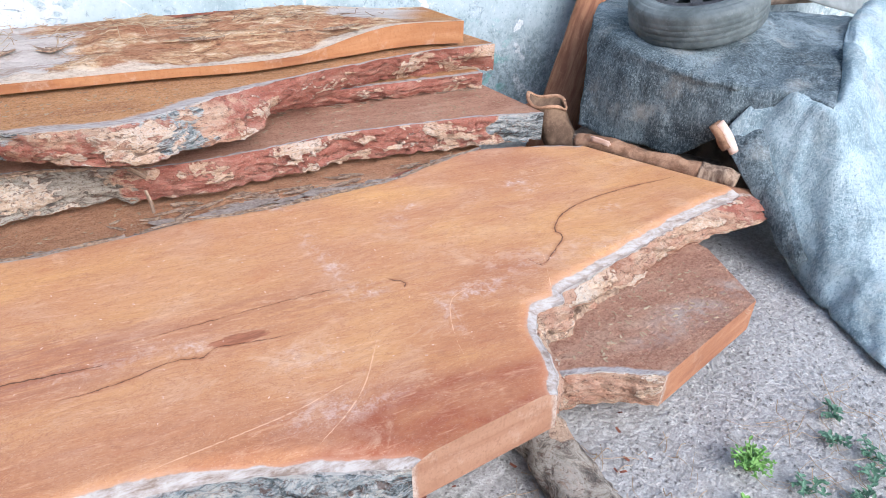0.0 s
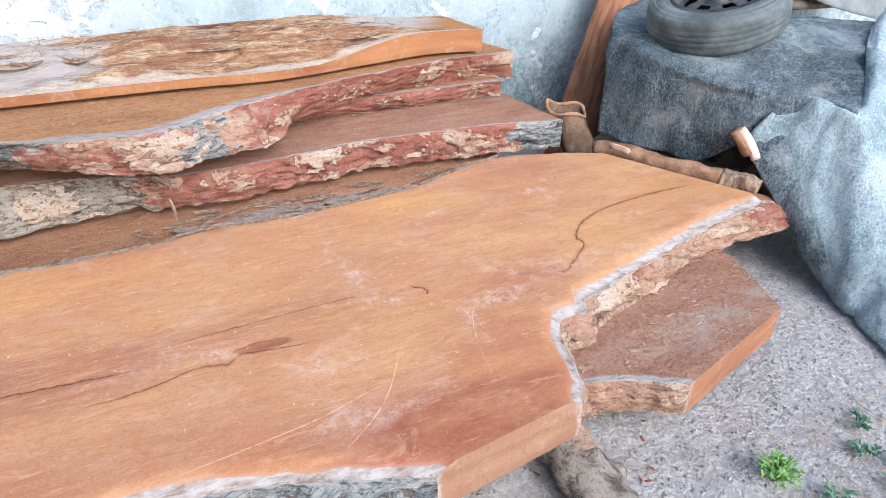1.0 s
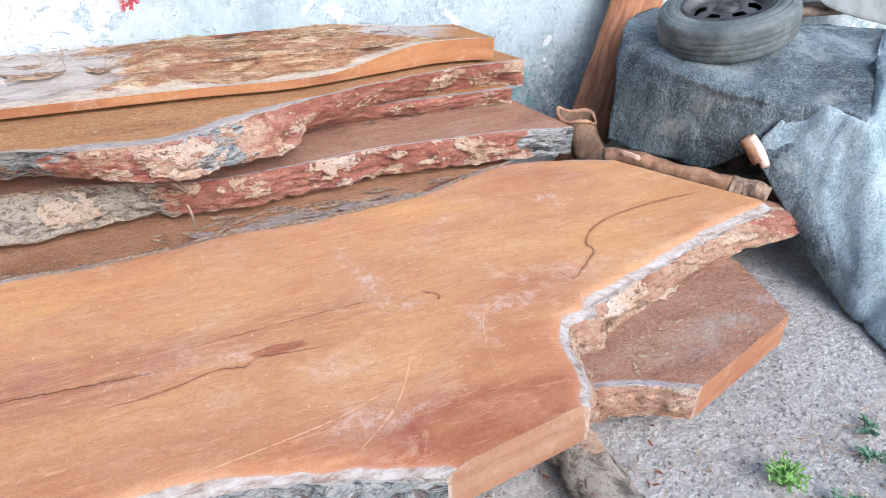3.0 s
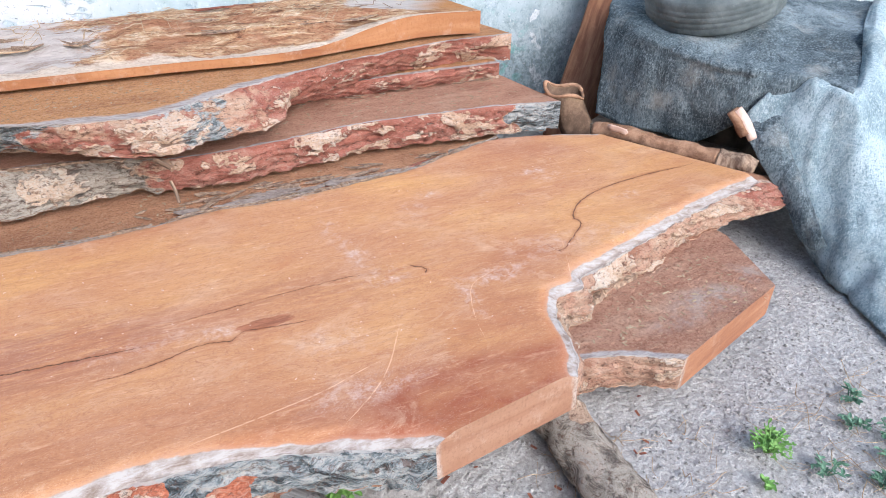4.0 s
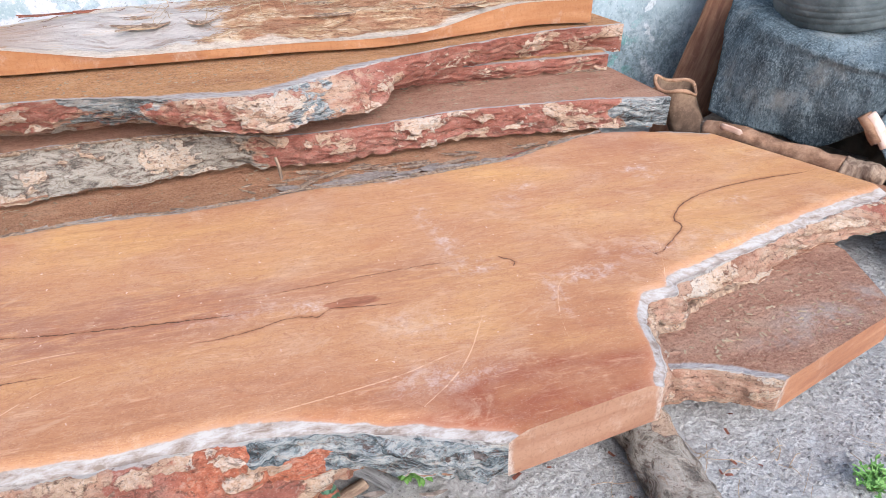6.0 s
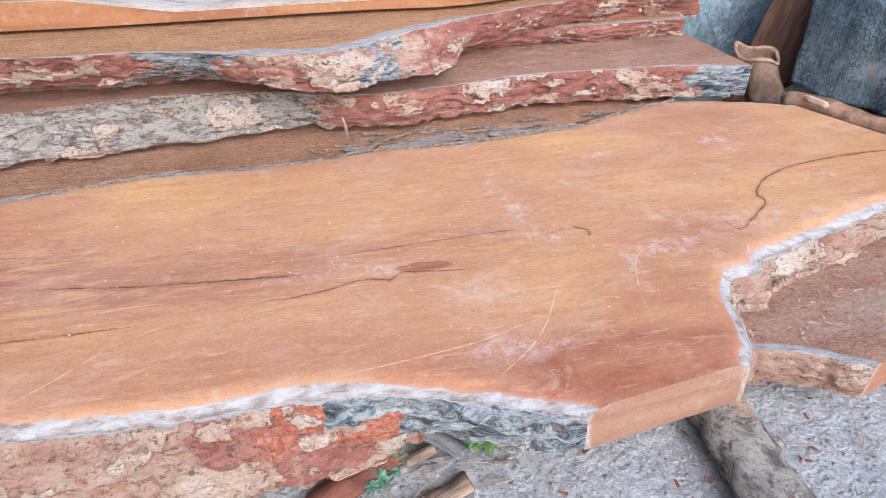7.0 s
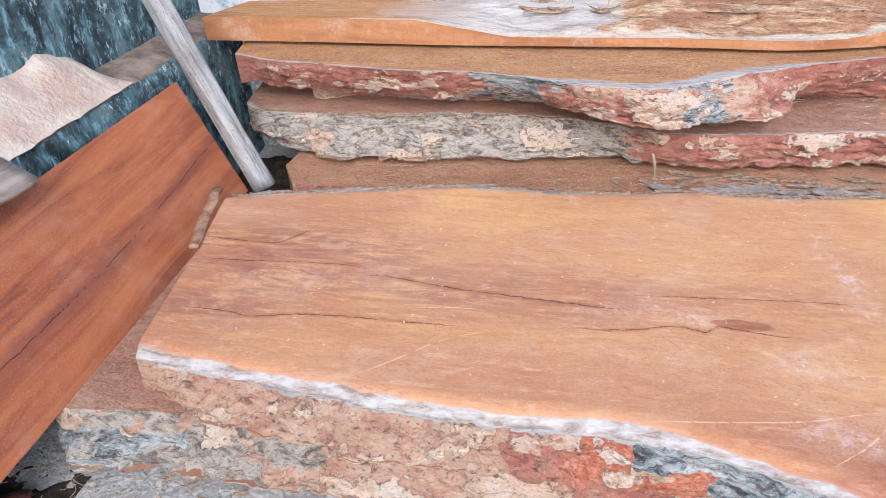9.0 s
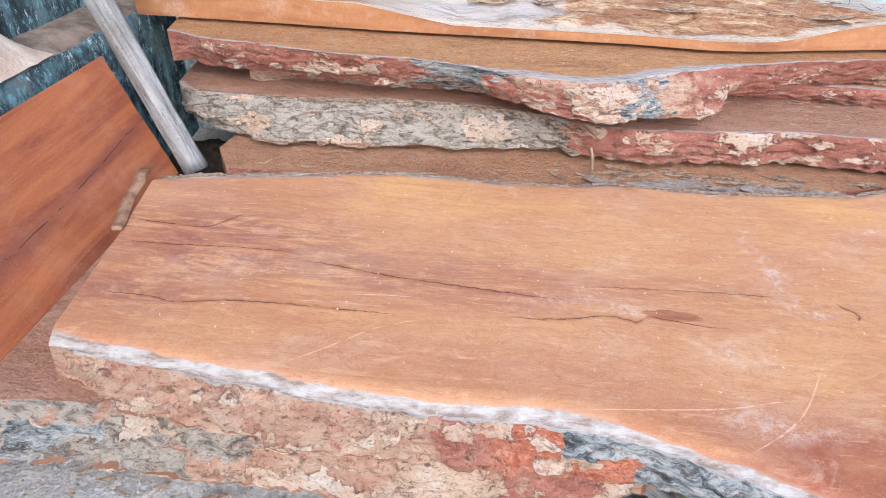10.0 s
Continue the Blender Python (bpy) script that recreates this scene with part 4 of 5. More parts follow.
slab(
    (0.6, 1.5, 0.2), "wood_slab", "wide orange-brown hardwood slab with white sapwood rim and bark edge",
    [
        (-0.94, 1.10, "b"), (-0.82, 1.085, "b"), (-0.58, 1.055, "b"), (-0.35, 1.03, "b"), (-0.09, 1.015, "b"), (0.16, 1.015, "b"), (0.32, 1.00, "b"), (0.49, 0.95, "b"), (0.62, 0.905, "b"), (0.71, 0.87, "c"),
        (1.085, 0.925, "b"), (1.12, 0.98, "b"), (1.145, 1.06, "b"), (1.155, 1.12, "b"), (1.20, 1.19, "b"), (1.29, 1.21, "b"), (1.34, 1.26, "b"), (1.60, 1.33, "b"), (1.92, 1.43, "b"), (2.24, 1.495, "c"),
        (1.93, 2.06, "b"), (1.75, 2.13, "b"), (1.52, 2.17, "b"), (1.36, 2.13, "b"), (1.22, 2.08, "b"), (1.08, 2.04, "b"), (0.9, 2.02, "b"), (0.7, 2.00, "b"), (0.41, 2.01, "b"), (0.30, 1.99, "b"), (0.05, 1.97, "b"), (-0.24, 1.98, "b"), (-0.47, 1.95, "b"), (-0.62, 1.92, "b"), (-0.84, 1.89, "b"), (-1.05, 1.83, "c"), (-0.99, 1.50, "c"),
    ],
    0.196, 0.306, FACE, CUT, 0.008, 0.013,
    flare=lambda x, y: (0.012 + 0.045 * bump01(x, -0.75, 0.25, 0.3)) if y < 1.6 else 0.0, shear=lambda x, y: (0.37 * float(np.clip((x - 1.80) / 0.43, 0, 1)) * (y < 1.75), -0.01),
    tone=big_tone,
    rim=lambda x, y: (0.029 + 0.007 * wob((x, y, 0), 3.2, 3) - 0.007 * bump01(x, 0.3, 0.9, 0.2)) if y < 1.55 and x < 1.75 else (0.03 if x > 1.75 else max(0.0, 0.014 + 0.008 * bump01(x, -1.2, 0.3, 0.3) + 0.016 * wob((x, 0, 2), 4, 3))),
    marks=big_marks, spots=big_spots, amp=0.017,
    topz=lambda x, y, d: -0.022 * max(0.0, 1 - d / 0.05) ** 1.5 if y < 1.6 else -0.008 * max(0.0, 1 - d / 0.02),
)

slab(
    (0.4, 1.4, 0.1), "wood_slab", "reddish dusty hardwood slab with flaking bark edge underneath the widest slab",
    [
        (-1.15, 1.0, "b"), (-1.0, 1.01, "b"), (-0.8, 1.025, "b"), (-0.5, 1.02, "b"), (-0.2, 1.01, "b"), (0.1, 1.0, "b"), (0.28, 1.0, "b"), (0.42, 1.05, "b"), (0.52, 1.14, "b"), (0.8, 1.2, "b"), (1.05, 1.13, "b"), (1.18, 1.06, "b"), (1.32, 1.01, "b"), (1.44, 0.945, "c"),
        (1.91, 1.09, "c"), (1.99, 1.37, "c"), (1.9, 1.8, "b"), (1.2, 1.95, "b"), (0.3, 1.9, "b"), (-0.6, 1.82, "b"), (-1.2, 1.72, "c"),
    ],
    0.085, 0.195, DUSTY, CUT_RED, 0.009, 0.022,
    flare=lambda x, y: 0.085 * bump01(x, -1.4, 0.1, 0.5) if y < 1.3 else 0.0,
    tone=lambda x, y, v: (0.18 + 0.3 * bump01(x, 0.0, 0.4, 0.2), 0.5 * bump01(x, -1.4, -0.3, 0.5), 0.5 * bump01(x, -1.3, -0.75, 0.2) * (v > 0.3)) if x < 0.8 else (0.0, 0.1, 0.0),
    rim=lambda x, y: 0.02 if x > 1.0 and y < 1.3 else 0.0,
    spots=[("red", 0.5, 1.4, 3, 2, 1.0), ("dust", 1.68, 1.12, 0.12, 0.05, 0.75), ("dust", 1.55, 1.07, 0.12, 0.03, 0.5), ("dust", 1.88, 1.16, 0.06, 0.06, 0.6)],
    amp=0.015,
)

slab(
    (0.3, 2.4, 0.1), "wood_slab", "dusty brown slab at the bottom of the stack by the wall",
    [
        (-0.90, 2.02, "b"), (-0.5, 2.02, "b"), (0.0, 2.03, "b"), (0.5, 2.07, "b"), (0.75, 2.12, "b"), (1.0, 2.13, "b"), (1.3, 2.2, "b"), (1.6, 2.24, "c"), (1.7, 2.75, "c"), (-0.9, 2.72, "c"), (-0.98, 2.16, "c"),
    ],
    0.09, 0.255, DUSTY, CUT_DARK, 0.02, 0.03, tone=lambda x, y, v: (0.5, 0.15, 0.0), rim=lambda x, y: 0.0, amp=0.012,
    spots=[("red", 0.4, 2.2, 3, 2, 0.5)],
)


def d1_tone(x, y, v):
    return (1.0 * bump01(x, 0.28, 1.64, 0.06), 1.0 * bump01(x, -2, 0.25, 0.12), 0.9 * bump01(x, 1.66, 2.2, 0.03))


slab(
    (0.3, 2.5, 0.3), "wood_slab", "slab with grey flaky bark turning crumbly red towards its sawn end",
    [
        (-1.21, 2.40, "b"), (-1.07, 2.315, "b"), (-0.71, 2.31, "b"), (-0.38, 2.35, "b"), (0.04, 2.335, "b"), (0.33, 2.235, "b"), (0.67, 2.235, "b"), (1.0, 2.285, "b"), (1.3, 2.275, "b"), (1.55, 2.26, "b"), (1.85, 2.20, "c"),
        (1.80, 2.50, "c"), (1.76, 2.76, "c"), (-1.25, 2.72, "c"),
    ],
    0.283, 0.40, DUSTY, CUT_DARK, 0.009, 0.022, flare=lambda x, y: 0.13 * bump01(x, -0.95, 0.05, 0.35) if y < 2.45 else 0.0,
    tone=d1_tone, rim=lambda x, y: 0.010, amp=0.016, spots=[("red", 0.5, 2.4, 3, 2, 1.0)],
)

slab(
    (0.3, 2.6, 0.42), "wood_slab", "thin slab with red and cream bark pressed between two others",
    [
        (-0.95, 2.46, "b"), (-0.6, 2.45, "b"), (0.0, 2.44, "b"), (0.6, 2.48, "b"), (0.9, 2.54, "b"), (1.2, 2.55, "b"), (1.5, 2.55, "b"), (1.75, 2.55, "c"), (1.74, 2.76, "c"), (-1.0, 2.74, "c"),
    ],
    0.404, 0.474, DUSTY, CUT_DARK, 0.014, 0.04, flare=lambda x, y: -0.03, tone=lambda x, y, v: (0.95, 0.0, 0.0) if x > 0.7 else (0.4, 0.2, 0.0), amp=0.014,
)


def d2_flare(x, y):
    return float(np.interp(x, [-1.2, -0.1, 0.2, 0.45, 0.62, 0.70, 0.80, 1.1, 2.0], [-0.05, -0.09, 0.01, 0.07, 0.11, 0.09, -0.03, -0.07, -0.06])) if y < 2.66 else 0.0


def d2_tone(x, y, v):
    blue = max(bump01(x, -0.30, 0.02, 0.04) * 0.5, bump01(x, 0.36, 0.56, 0.12) * 0.5)
    return (0.9 * max(bump01(x, -2, -0.35, 0.1), bump01(x, 0.70, 2.5, 0.08), 0.5), 0.15, blue)


slab(
    (0.3, 2.6, 0.5), "wood_slab", "sawdust-covered slab with white rim, notch and red crumbling bark",
    [
        (-1.22, 2.41, "b"), (-1.05, 2.345, "b"), (-0.86, 2.315, "b"), (-0.55, 2.26, "b"), (-0.25, 2.245, "b"), (0.03, 2.175, "b"), (0.2, 2.14, "b"), (0.33, 2.14, "b"), (0.42, 2.18, "b"), (0.5, 2.235, "b"), (0.68, 2.32, "b"), (0.81, 2.375, "b"), (1.1, 2.465, "b"), (1.5, 2.555, "b"), (1.81, 2.565, "c"),
        (1.76, 2.76, "c"), (-1.28, 2.74, "c"),
    ],
    0.475, 0.59, DUSTY, CUT_DARK, 0.009, 0.02, flare=d2_flare, tone=d2_tone, rim=lambda x, y: 0.014 + 0.034 * bump01(x, 0.0, 0.75, 0.2), amp=0.015, bulge=0.008,
)


def d3_top(x, y, d):
    """The wane: the rough bark back drops to a thin sawn edge."""
    b = bump01(x, -0.35, 1.25, 0.35)
    rough = b * 0.024 * wob((x * 0.45, y * 2.2, 2), 9, 5)
    front = float(np.clip(1 - (y - 2.50) / 0.16, 0, 1))
    return b * (0.035 * (1 - front) - 0.058 * front) + rough * min(1, d / 0.03)


slab(
    (0.3, 2.7, 0.62), "wood_slab", "topmost slab with orange sawn edge and shredded fibrous bark on top",
    [
        (-1.39, 2.53, "s"), (-0.84, 2.515, "s"), (-0.39, 2.495, "s"), (0.40, 2.495, "s"), (0.78, 2.475, "s"), (1.16, 2.55, "s"), (1.42, 2.60, "s"), (1.66, 2.575, "c"), (1.60, 2.88, "b"), (1.2, 2.90, "b"), (0.55, 2.875, "b"), (0.0, 2.82, "b"), (-0.6, 2.80, "b"), (-1.3, 2.78, "c"),
    ],
    0.605, 0.695, WANE, CUT_ORANGE, 0.014, 0.014, tone=lambda x, y, v: (0.2, 0.4, 0.0), rim=lambda x, y: 0.03 * bump01(x, -0.6, 1.5, 0.4), topz=d3_top, amp=0.006, rim_all=True,
    spots=[("dust", -0.25, 2.66, 0.45, 0.16, 0.9), ("red", -1.0, 2.65, 0.50, 0.3, 0.8), ("dust", 1.35, 2.78, 0.22, 0.10, 1.0), ("red", 1.62, 2.72, 0.16, 0.10, 1.0), ("red", -1.1, 2.56, 0.5, 0.05, 0.7)],
)


# ---- bearer logs ----
def bearer(a, b, r, label):
    ob = thing("bearer_log", (*((np.array(a) + b) / 2)[:2], 0), label, "log")
    c = even([a, b], 0.03)
    v, f = tube(c, r, 22, 0.28, 0.6)
    tone = [(0.05, 0.75 if wob(q, 3, 2) > -0.2 else 0.2, 0.1) for q in v]
    part("trunk", mesh_of("trunk", v, f, BARK, True, {"rim": [0.0] * len(v), "plate": [wob(q, 9, 4) for q in v], "cleft": [0.0] * len(v)}, tone), ob)
    return ob


bearer((1.09, 0.40, 0.04), (1.22, 2.3, 0.04), 0.075, "grey weathered bearer log lying on the soil under the slabs")
bearer((-0.62, 1.06, 0.045), (-0.55, 2.6, 0.045), 0.055, "half-hidden rough bearer log under the slabs")


# ---- leaning board, batten, strips by the side wall ----
def leaning_board():
    """Thick red board on edge, leaning on the ledge."""
    ob = thing("leaning_board", (-1.15, 1.0, 0.2), "long red-orange board leaning on the ledge with dark streak", "board")
    base, top = Vector((-1.10, 0, 0.195)), Vector((-1.335, 0, 0.57))
    up, thick = (top - base), 0.045
    nrm = Vector((up.z, 0, -up.x)).normalized()
    ys, vs = np.arange(-0.9, 2.075, 0.02), np.linspace(0, 1, 18)
    verts, c0, faces = [], [], []
    for y in ys:
        for v in vs:
            p = base + up * v + Vector((0, y + 0.10 * v * (y > 2.0), 0))
            p += nrm * (0.003 * wob((y * 0.5, v * 2, 1), 4, 3))
            verts.append(p)
            c0.append((v - (0.42 + 0.05 * math.sin(y * 3.0) + 0.12 * (y - 1.5))) * up.length)
    n = len(vs)
    faces = [(j * n + i, j * n + n + i, j * n + n + i + 1, j * n + i + 1) for j in range(len(ys) - 1) for i in range(n - 1)]
    part("sawn_face", mesh_of("sawn_face", verts, faces, PLANK, True, {"c0": c0}), ob)
    rim = [j * n for j in range(len(ys))] + [(len(ys) - 1) * n + i for i in range(1, n)] + [j * n + n - 1 for j in range(len(ys) - 2, -1, -1)] + [i for i in range(n - 2, 0, -1)]
    ev = [verts[k] for k in rim] + [verts[k] - nrm * thick for k in rim]
    m = len(rim)
    ef = [(i, i + m, (i + 1) % m + m, (i + 1) % m) for i in range(m)]
    part("board_edge", mesh_of("board_edge", ev, ef, BROWN, False), ob)
    part("back_face", mesh_of("back_face", [p - nrm * thick for p in verts], [f[::-1] for f in faces], BROWN, True), ob)


leaning_board()


def stick_between(name, a, b, width, thick, mat, label, category, face=(0, -1, 0.3), bend=0.0, cuts=24, rough=0.004):
    """A rough batten from a to b as a thing with its base at a."""
    a, b = Vector(a), Vector(b)
    d = (b - a).normalized()
    u = d.cross(Vector(face)).normalized()
    m = Matrix((u, d.cross(u).normalized() * -1, d)).transposed().to_4x4()
    m.translation = (a + b) / 2
    bm = box((width, thick, (b - a).length), Matrix(), rough, min(0.006, thick / 4), cuts, seed=width * 100)
    for v in bm.verts:
        v.co.x += bend * math.cos(v.co.z / (b - a).length * math.pi)
    me = bm_mesh(name, bm, mat, True)
    ob = new(name, me)
    ob.matrix_basis = m
    return tagged(ob, label, category)


stick_between("batten", (-1.02, 2.045, 0.215), (-1.53, 2.27, 1.22), 0.088, 0.03, GREYWOOD, "grey weathered batten leaning against the wall", "batten")
stick_between("bark_strip", (-1.09, 1.86, 0.315), (-1.0, 1.52, 0.318), 0.035, 0.014, ROLL, "dry curled bark strip on the slab's end", "bark", (0, 0, 1), rough=0.008)
stick_between("old_board", (-1.30, 1.36, 0.635), (-1.42, 0.3, 0.67), 0.11, 0.03, OLDGREY, "dusty grey board end resting on the ledge", "board", (0.5, 0, 1))
stick_between("bark_strip", (0.30, 2.19, 0.425), (0.345, 2.155, 0.402), 0.016, 0.008, STRIP, "splintered bark strip hanging between two slabs", "bark", rough=0.006)
stick_between("bark_strip", (0.335, 2.175, 0.345), (0.345, 2.135, 0.285), 0.010, 0.006, STRIP, "fibrous bark strip hanging from the slab above", "bark", rough=0.008)


# ---- heap under the nets ----
def sheet(name, cols, mat, parent, label, fold=0.012, n=9, thick=0.006, scale=6.0, stretch=0.5):
    """A draped sheet lofted through columns of control points, with folds and thickness."""
    fine = [catmull(c, n) for c in cols]
    rows = [catmull([f[i] for f in fine], n + 3) for i in range(len(fine[0]))]
    g = np.array(rows)
    du, dv = np.gradient(g, axis=1), np.gradient(g, axis=0)
    nn = np.cross(du, dv)
    nn /= np.linalg.norm(nn, axis=2)[..., None] + 1e-9
    ru, rv = g.shape[:2]
    for i in range(ru):
        for j in range(rv):
            q = g[i, j]
            g[i, j] = q + nn[i, j] * fold * wob((q[0] * 1.2, q[1] * 1.2, q[2] * stretch), scale, 4)
    verts = [tuple(p) for p in g.reshape(-1, 3)]
    faces = [(i * rv + j, i * rv + j + 1, i * rv + rv + j + 1, i * rv + rv + j) for i in range(ru - 1) for j in range(rv - 1)]
    back = [tuple(p) for p in (g - nn * thick).reshape(-1, 3)]
    k = len(verts)
    faces += [tuple(q + k for q in f[::-1]) for f in faces]
    loop = [j for j in range(rv)] + [i * rv + rv - 1 for i in range(1, ru)] + [(ru - 1) * rv + j for j in range(rv - 2, -1, -1)] + [i * rv for i in range(ru - 2, 0, -1)]
    faces += [(a, a + k, b + k, b) for a, b in zip(loop, loop[1:] + loop[:1])]
    return part(name, mesh_of(name, verts + back, faces, mat), parent, label)


net = thing("shade_net", (2.6, 1.8, 0), "dusty dark and faded blue woven nets draped over a heap", "tarpaulin")
sheet("dark_net", [
    [(2.75, 2.85, 0.70), (2.40, 2.62, 0.71), (2.22, 2.44, 0.70), (2.13, 2.33, 0.60), (2.075, 2.25, 0.45), (2.042, 2.213, 0.32)],
    [(2.90, 2.70, 0.70), (2.50, 2.40, 0.70), (2.18, 2.17, 0.68), (2.115, 2.10, 0.60), (2.095, 2.09, 0.45), (2.105, 2.075, 0.30)],
    [(3.00, 2.50, 0.70), (2.60, 2.20, 0.71), (2.205, 2.00, 0.662), (2.160, 1.97, 0.60), (2.155, 1.96, 0.44), (2.175, 1.97, 0.305)],
    [(3.05, 2.38, 0.70), (2.70, 2.05, 0.725), (2.265, 1.86, 0.645), (2.222, 1.84, 0.58), (2.222, 1.84, 0.43), (2.245, 1.845, 0.30)],
    [(3.08, 2.30, 0.70), (2.74, 1.98, 0.71), (2.34, 1.74, 0.632), (2.300, 1.715, 0.585), (2.295, 1.72, 0.49), (2.305, 1.735, 0.40)],
    [(3.10, 2.24, 0.70), (2.75, 1.93, 0.685), (2.43, 1.68, 0.622), (2.378, 1.65, 0.608), (2.362, 1.645, 0.575), (2.355, 1.65, 0.53)],
    [(3.20, 2.12, 0.705), (2.80, 1.80, 0.665), (2.51, 1.54, 0.607), (2.480, 1.53, 0.596), (2.475, 1.535, 0.57), (2.47, 1.54, 0.54)],
    [(3.30, 2.00, 0.715), (2.88, 1.70, 0.665), (2.53, 1.46, 0.600), (2.505, 1.45, 0.588), (2.50, 1.455, 0.57), (2.495, 1.47, 0.54)],
], NET_DARK, net, "dark charcoal woven net", 0.010, 9, 0.006, 9.0, 0.6)
sheet("blue_net", [
    [(2.43, 1.68, 0.60), (2.365, 1.655, 0.55), (2.318, 1.68, 0.45), (2.315, 1.585, 0.35), (2.37, 1.45, 0.18), (2.41, 1.30, 0.008)],
    [(2.49, 1.57, 0.60), (2.45, 1.535, 0.58), (2.42, 1.48, 0.47), (2.42, 1.36, 0.28), (2.38, 1.19, 0.10), (2.32, 1.05, 0.008)],
    [(2.58, 1.50, 0.615), (2.53, 1.425, 0.598), (2.55, 1.33, 0.45), (2.49, 1.14, 0.22), (2.37, 0.95, 0.07), (2.25, 0.82, 0.008)],
    [(3.00, 1.82, 0.70), (2.93, 1.70, 0.685), (2.84, 1.46, 0.46), (2.70, 1.13, 0.22), (2.55, 0.90, 0.07), (2.40, 0.76, 0.008)],
    [(3.40, 2.06, 0.735), (3.36, 1.97, 0.73), (3.20, 1.60, 0.50), (3.00, 1.10, 0.22), (2.80, 0.85, 0.07), (2.65, 0.72, 0.008)],
    [(4.00, 2.35, 0.74), (3.90, 2.15, 0.72), (3.60, 1.70, 0.50), (3.30, 1.10, 0.22), (3.10, 0.85, 0.07), (2.95, 0.72, 0.008)],
], NET_BLUE, net, "faded blue woven net", 0.022, 11, 0.006, 8.0, 0.10)
sheet("hanging_fold", [
    [(2.40, 1.67, 0.50), (2.295, 1.665, 0.43), (2.285, 1.575, 0.35), (2.335, 1.445, 0.21), (2.375, 1.35, 0.09)],
    [(2.42, 1.62, 0.51), (2.325, 1.57, 0.435), (2.325, 1.49, 0.34), (2.35, 1.37, 0.20), (2.365, 1.29, 0.09)],
    [(2.44, 1.60, 0.50), (2.36, 1.53, 0.43), (2.36, 1.45, 0.33), (2.37, 1.34, 0.21), (2.37, 1.26, 0.12)],
], NET_DARK, net, "dark curled fold of net", 0.012, 9, 0.006, 12.0, 0.3)


def timber(at, size, turn, label, mat=BROWN):
    ob = thing("timber_block", (at[0], at[1], 0), label, "timber")
    part("beam", bm_mesh("beam", box(size, pose(*at, 0, 0, turn), 0.004, 0.008, 8), mat), ob)


timber((2.88, 2.22, 0.30), (0.9, 0.62, 0.6), 28, "dark stacked timber hidden under the nets", EARTH)
# Added block; the dark EARTH colour stands in for shadow under the roll.
timber((2.22, 2.0, 0.135), (0.14, 0.62, 0.27), 28, "short added timber beside the slab's end, coloured dark in place of shade", EARTH)


def bark_roll():
    """Hollow curled bark lying behind the slab's end."""
    ob = thing("bark_roll", (2.12, 1.87, 0.27), "brown curled bark roll with a pale scar", "bark")
    c = even(catmull([(1.97, 2.115, 0.292), (2.04, 1.99, 0.304), (2.10, 1.875, 0.298), (2.215, 1.67, 0.298)], 6), 0.012)
    r = np.interp(np.linspace(0, 1, len(c)), [0, 0.1, 0.6, 0.75, 1], [0.032, 0.036, 0.036, 0.040, 0.041])
    v, f = tube(c, r, 20, 0.14, cap=False)
    vi, fi = tube(c, r - 0.008, 20, 0.14, cap=False)
    k, s = len(v), 20
    e = (len(c) - 1) * s
    faces = f + [tuple(q + k for q in g[::-1]) for g in fi]
    faces += [(i, i + k, (i + 1) % s + k, (i + 1) % s) for i in range(s)] + [(e + i, e + (i + 1) % s, e + (i + 1) % s + k, e + i + k) for i in range(s)]
    part("curl", mesh_of("curl", v + vi, faces, ROLL), ob)
    stub = even([(2.215, 1.672, 0.300), (2.255, 1.602, 0.302), (2.28, 1.560, 0.294)], 0.008)
    v, f = tube(stub, 0.043, 26, 0.28)
    part("ragged_end", mesh_of("ragged_end", v, f, STRIP), ob, "dark ragged fibrous bark end")
    patch = bm_mesh("scar", box((0.014, 0.085, 0.05), pose(2.004, 2.005, 0.322, 0, -35, 30), 0.004, 0.005, 3), PALECUT, True)
    part("scar", patch, ob, "pale scraped patch")


bark_roll()
billet = thing("wood_billet", (2.26, 1.62, 0.42), "freshly cut pale wood billet poking out from the net", "wood")
stub = even([(2.262, 1.69, 0.482), (2.285, 1.65, 0.435), (2.30, 1.615, 0.392)], 0.01)
v, f = tube(stub, 0.026, 10, 0.12, 0.75)
part("cut_face", mesh_of("cut_face", v, f, PALECUT), billet)
v, f = tube(stub + np.array((-0.012, 0.008, -0.004)), 0.027, 12, 0.2, 0.8)
part("bark", mesh_of("bark", v[:-24], [q for q in f if max(q) < len(v) - 24], ROLL), billet, "brown bark on the underside")
stick_between("old_board", (2.15, 2.55, 0.0), (2.81, 3.0, 1.05), 0.25, 0.06, BROWN, "brown board leaning against the wall behind the heap", "board", (-0.4, -1, 0.2))
stick_between("old_board", (1.95, 2.78, 0.12), (2.75, 2.86, 0.2), 0.10, 0.05, BROWN, "dark board lying at the wall's foot", "board", (0, -1, 0.3))


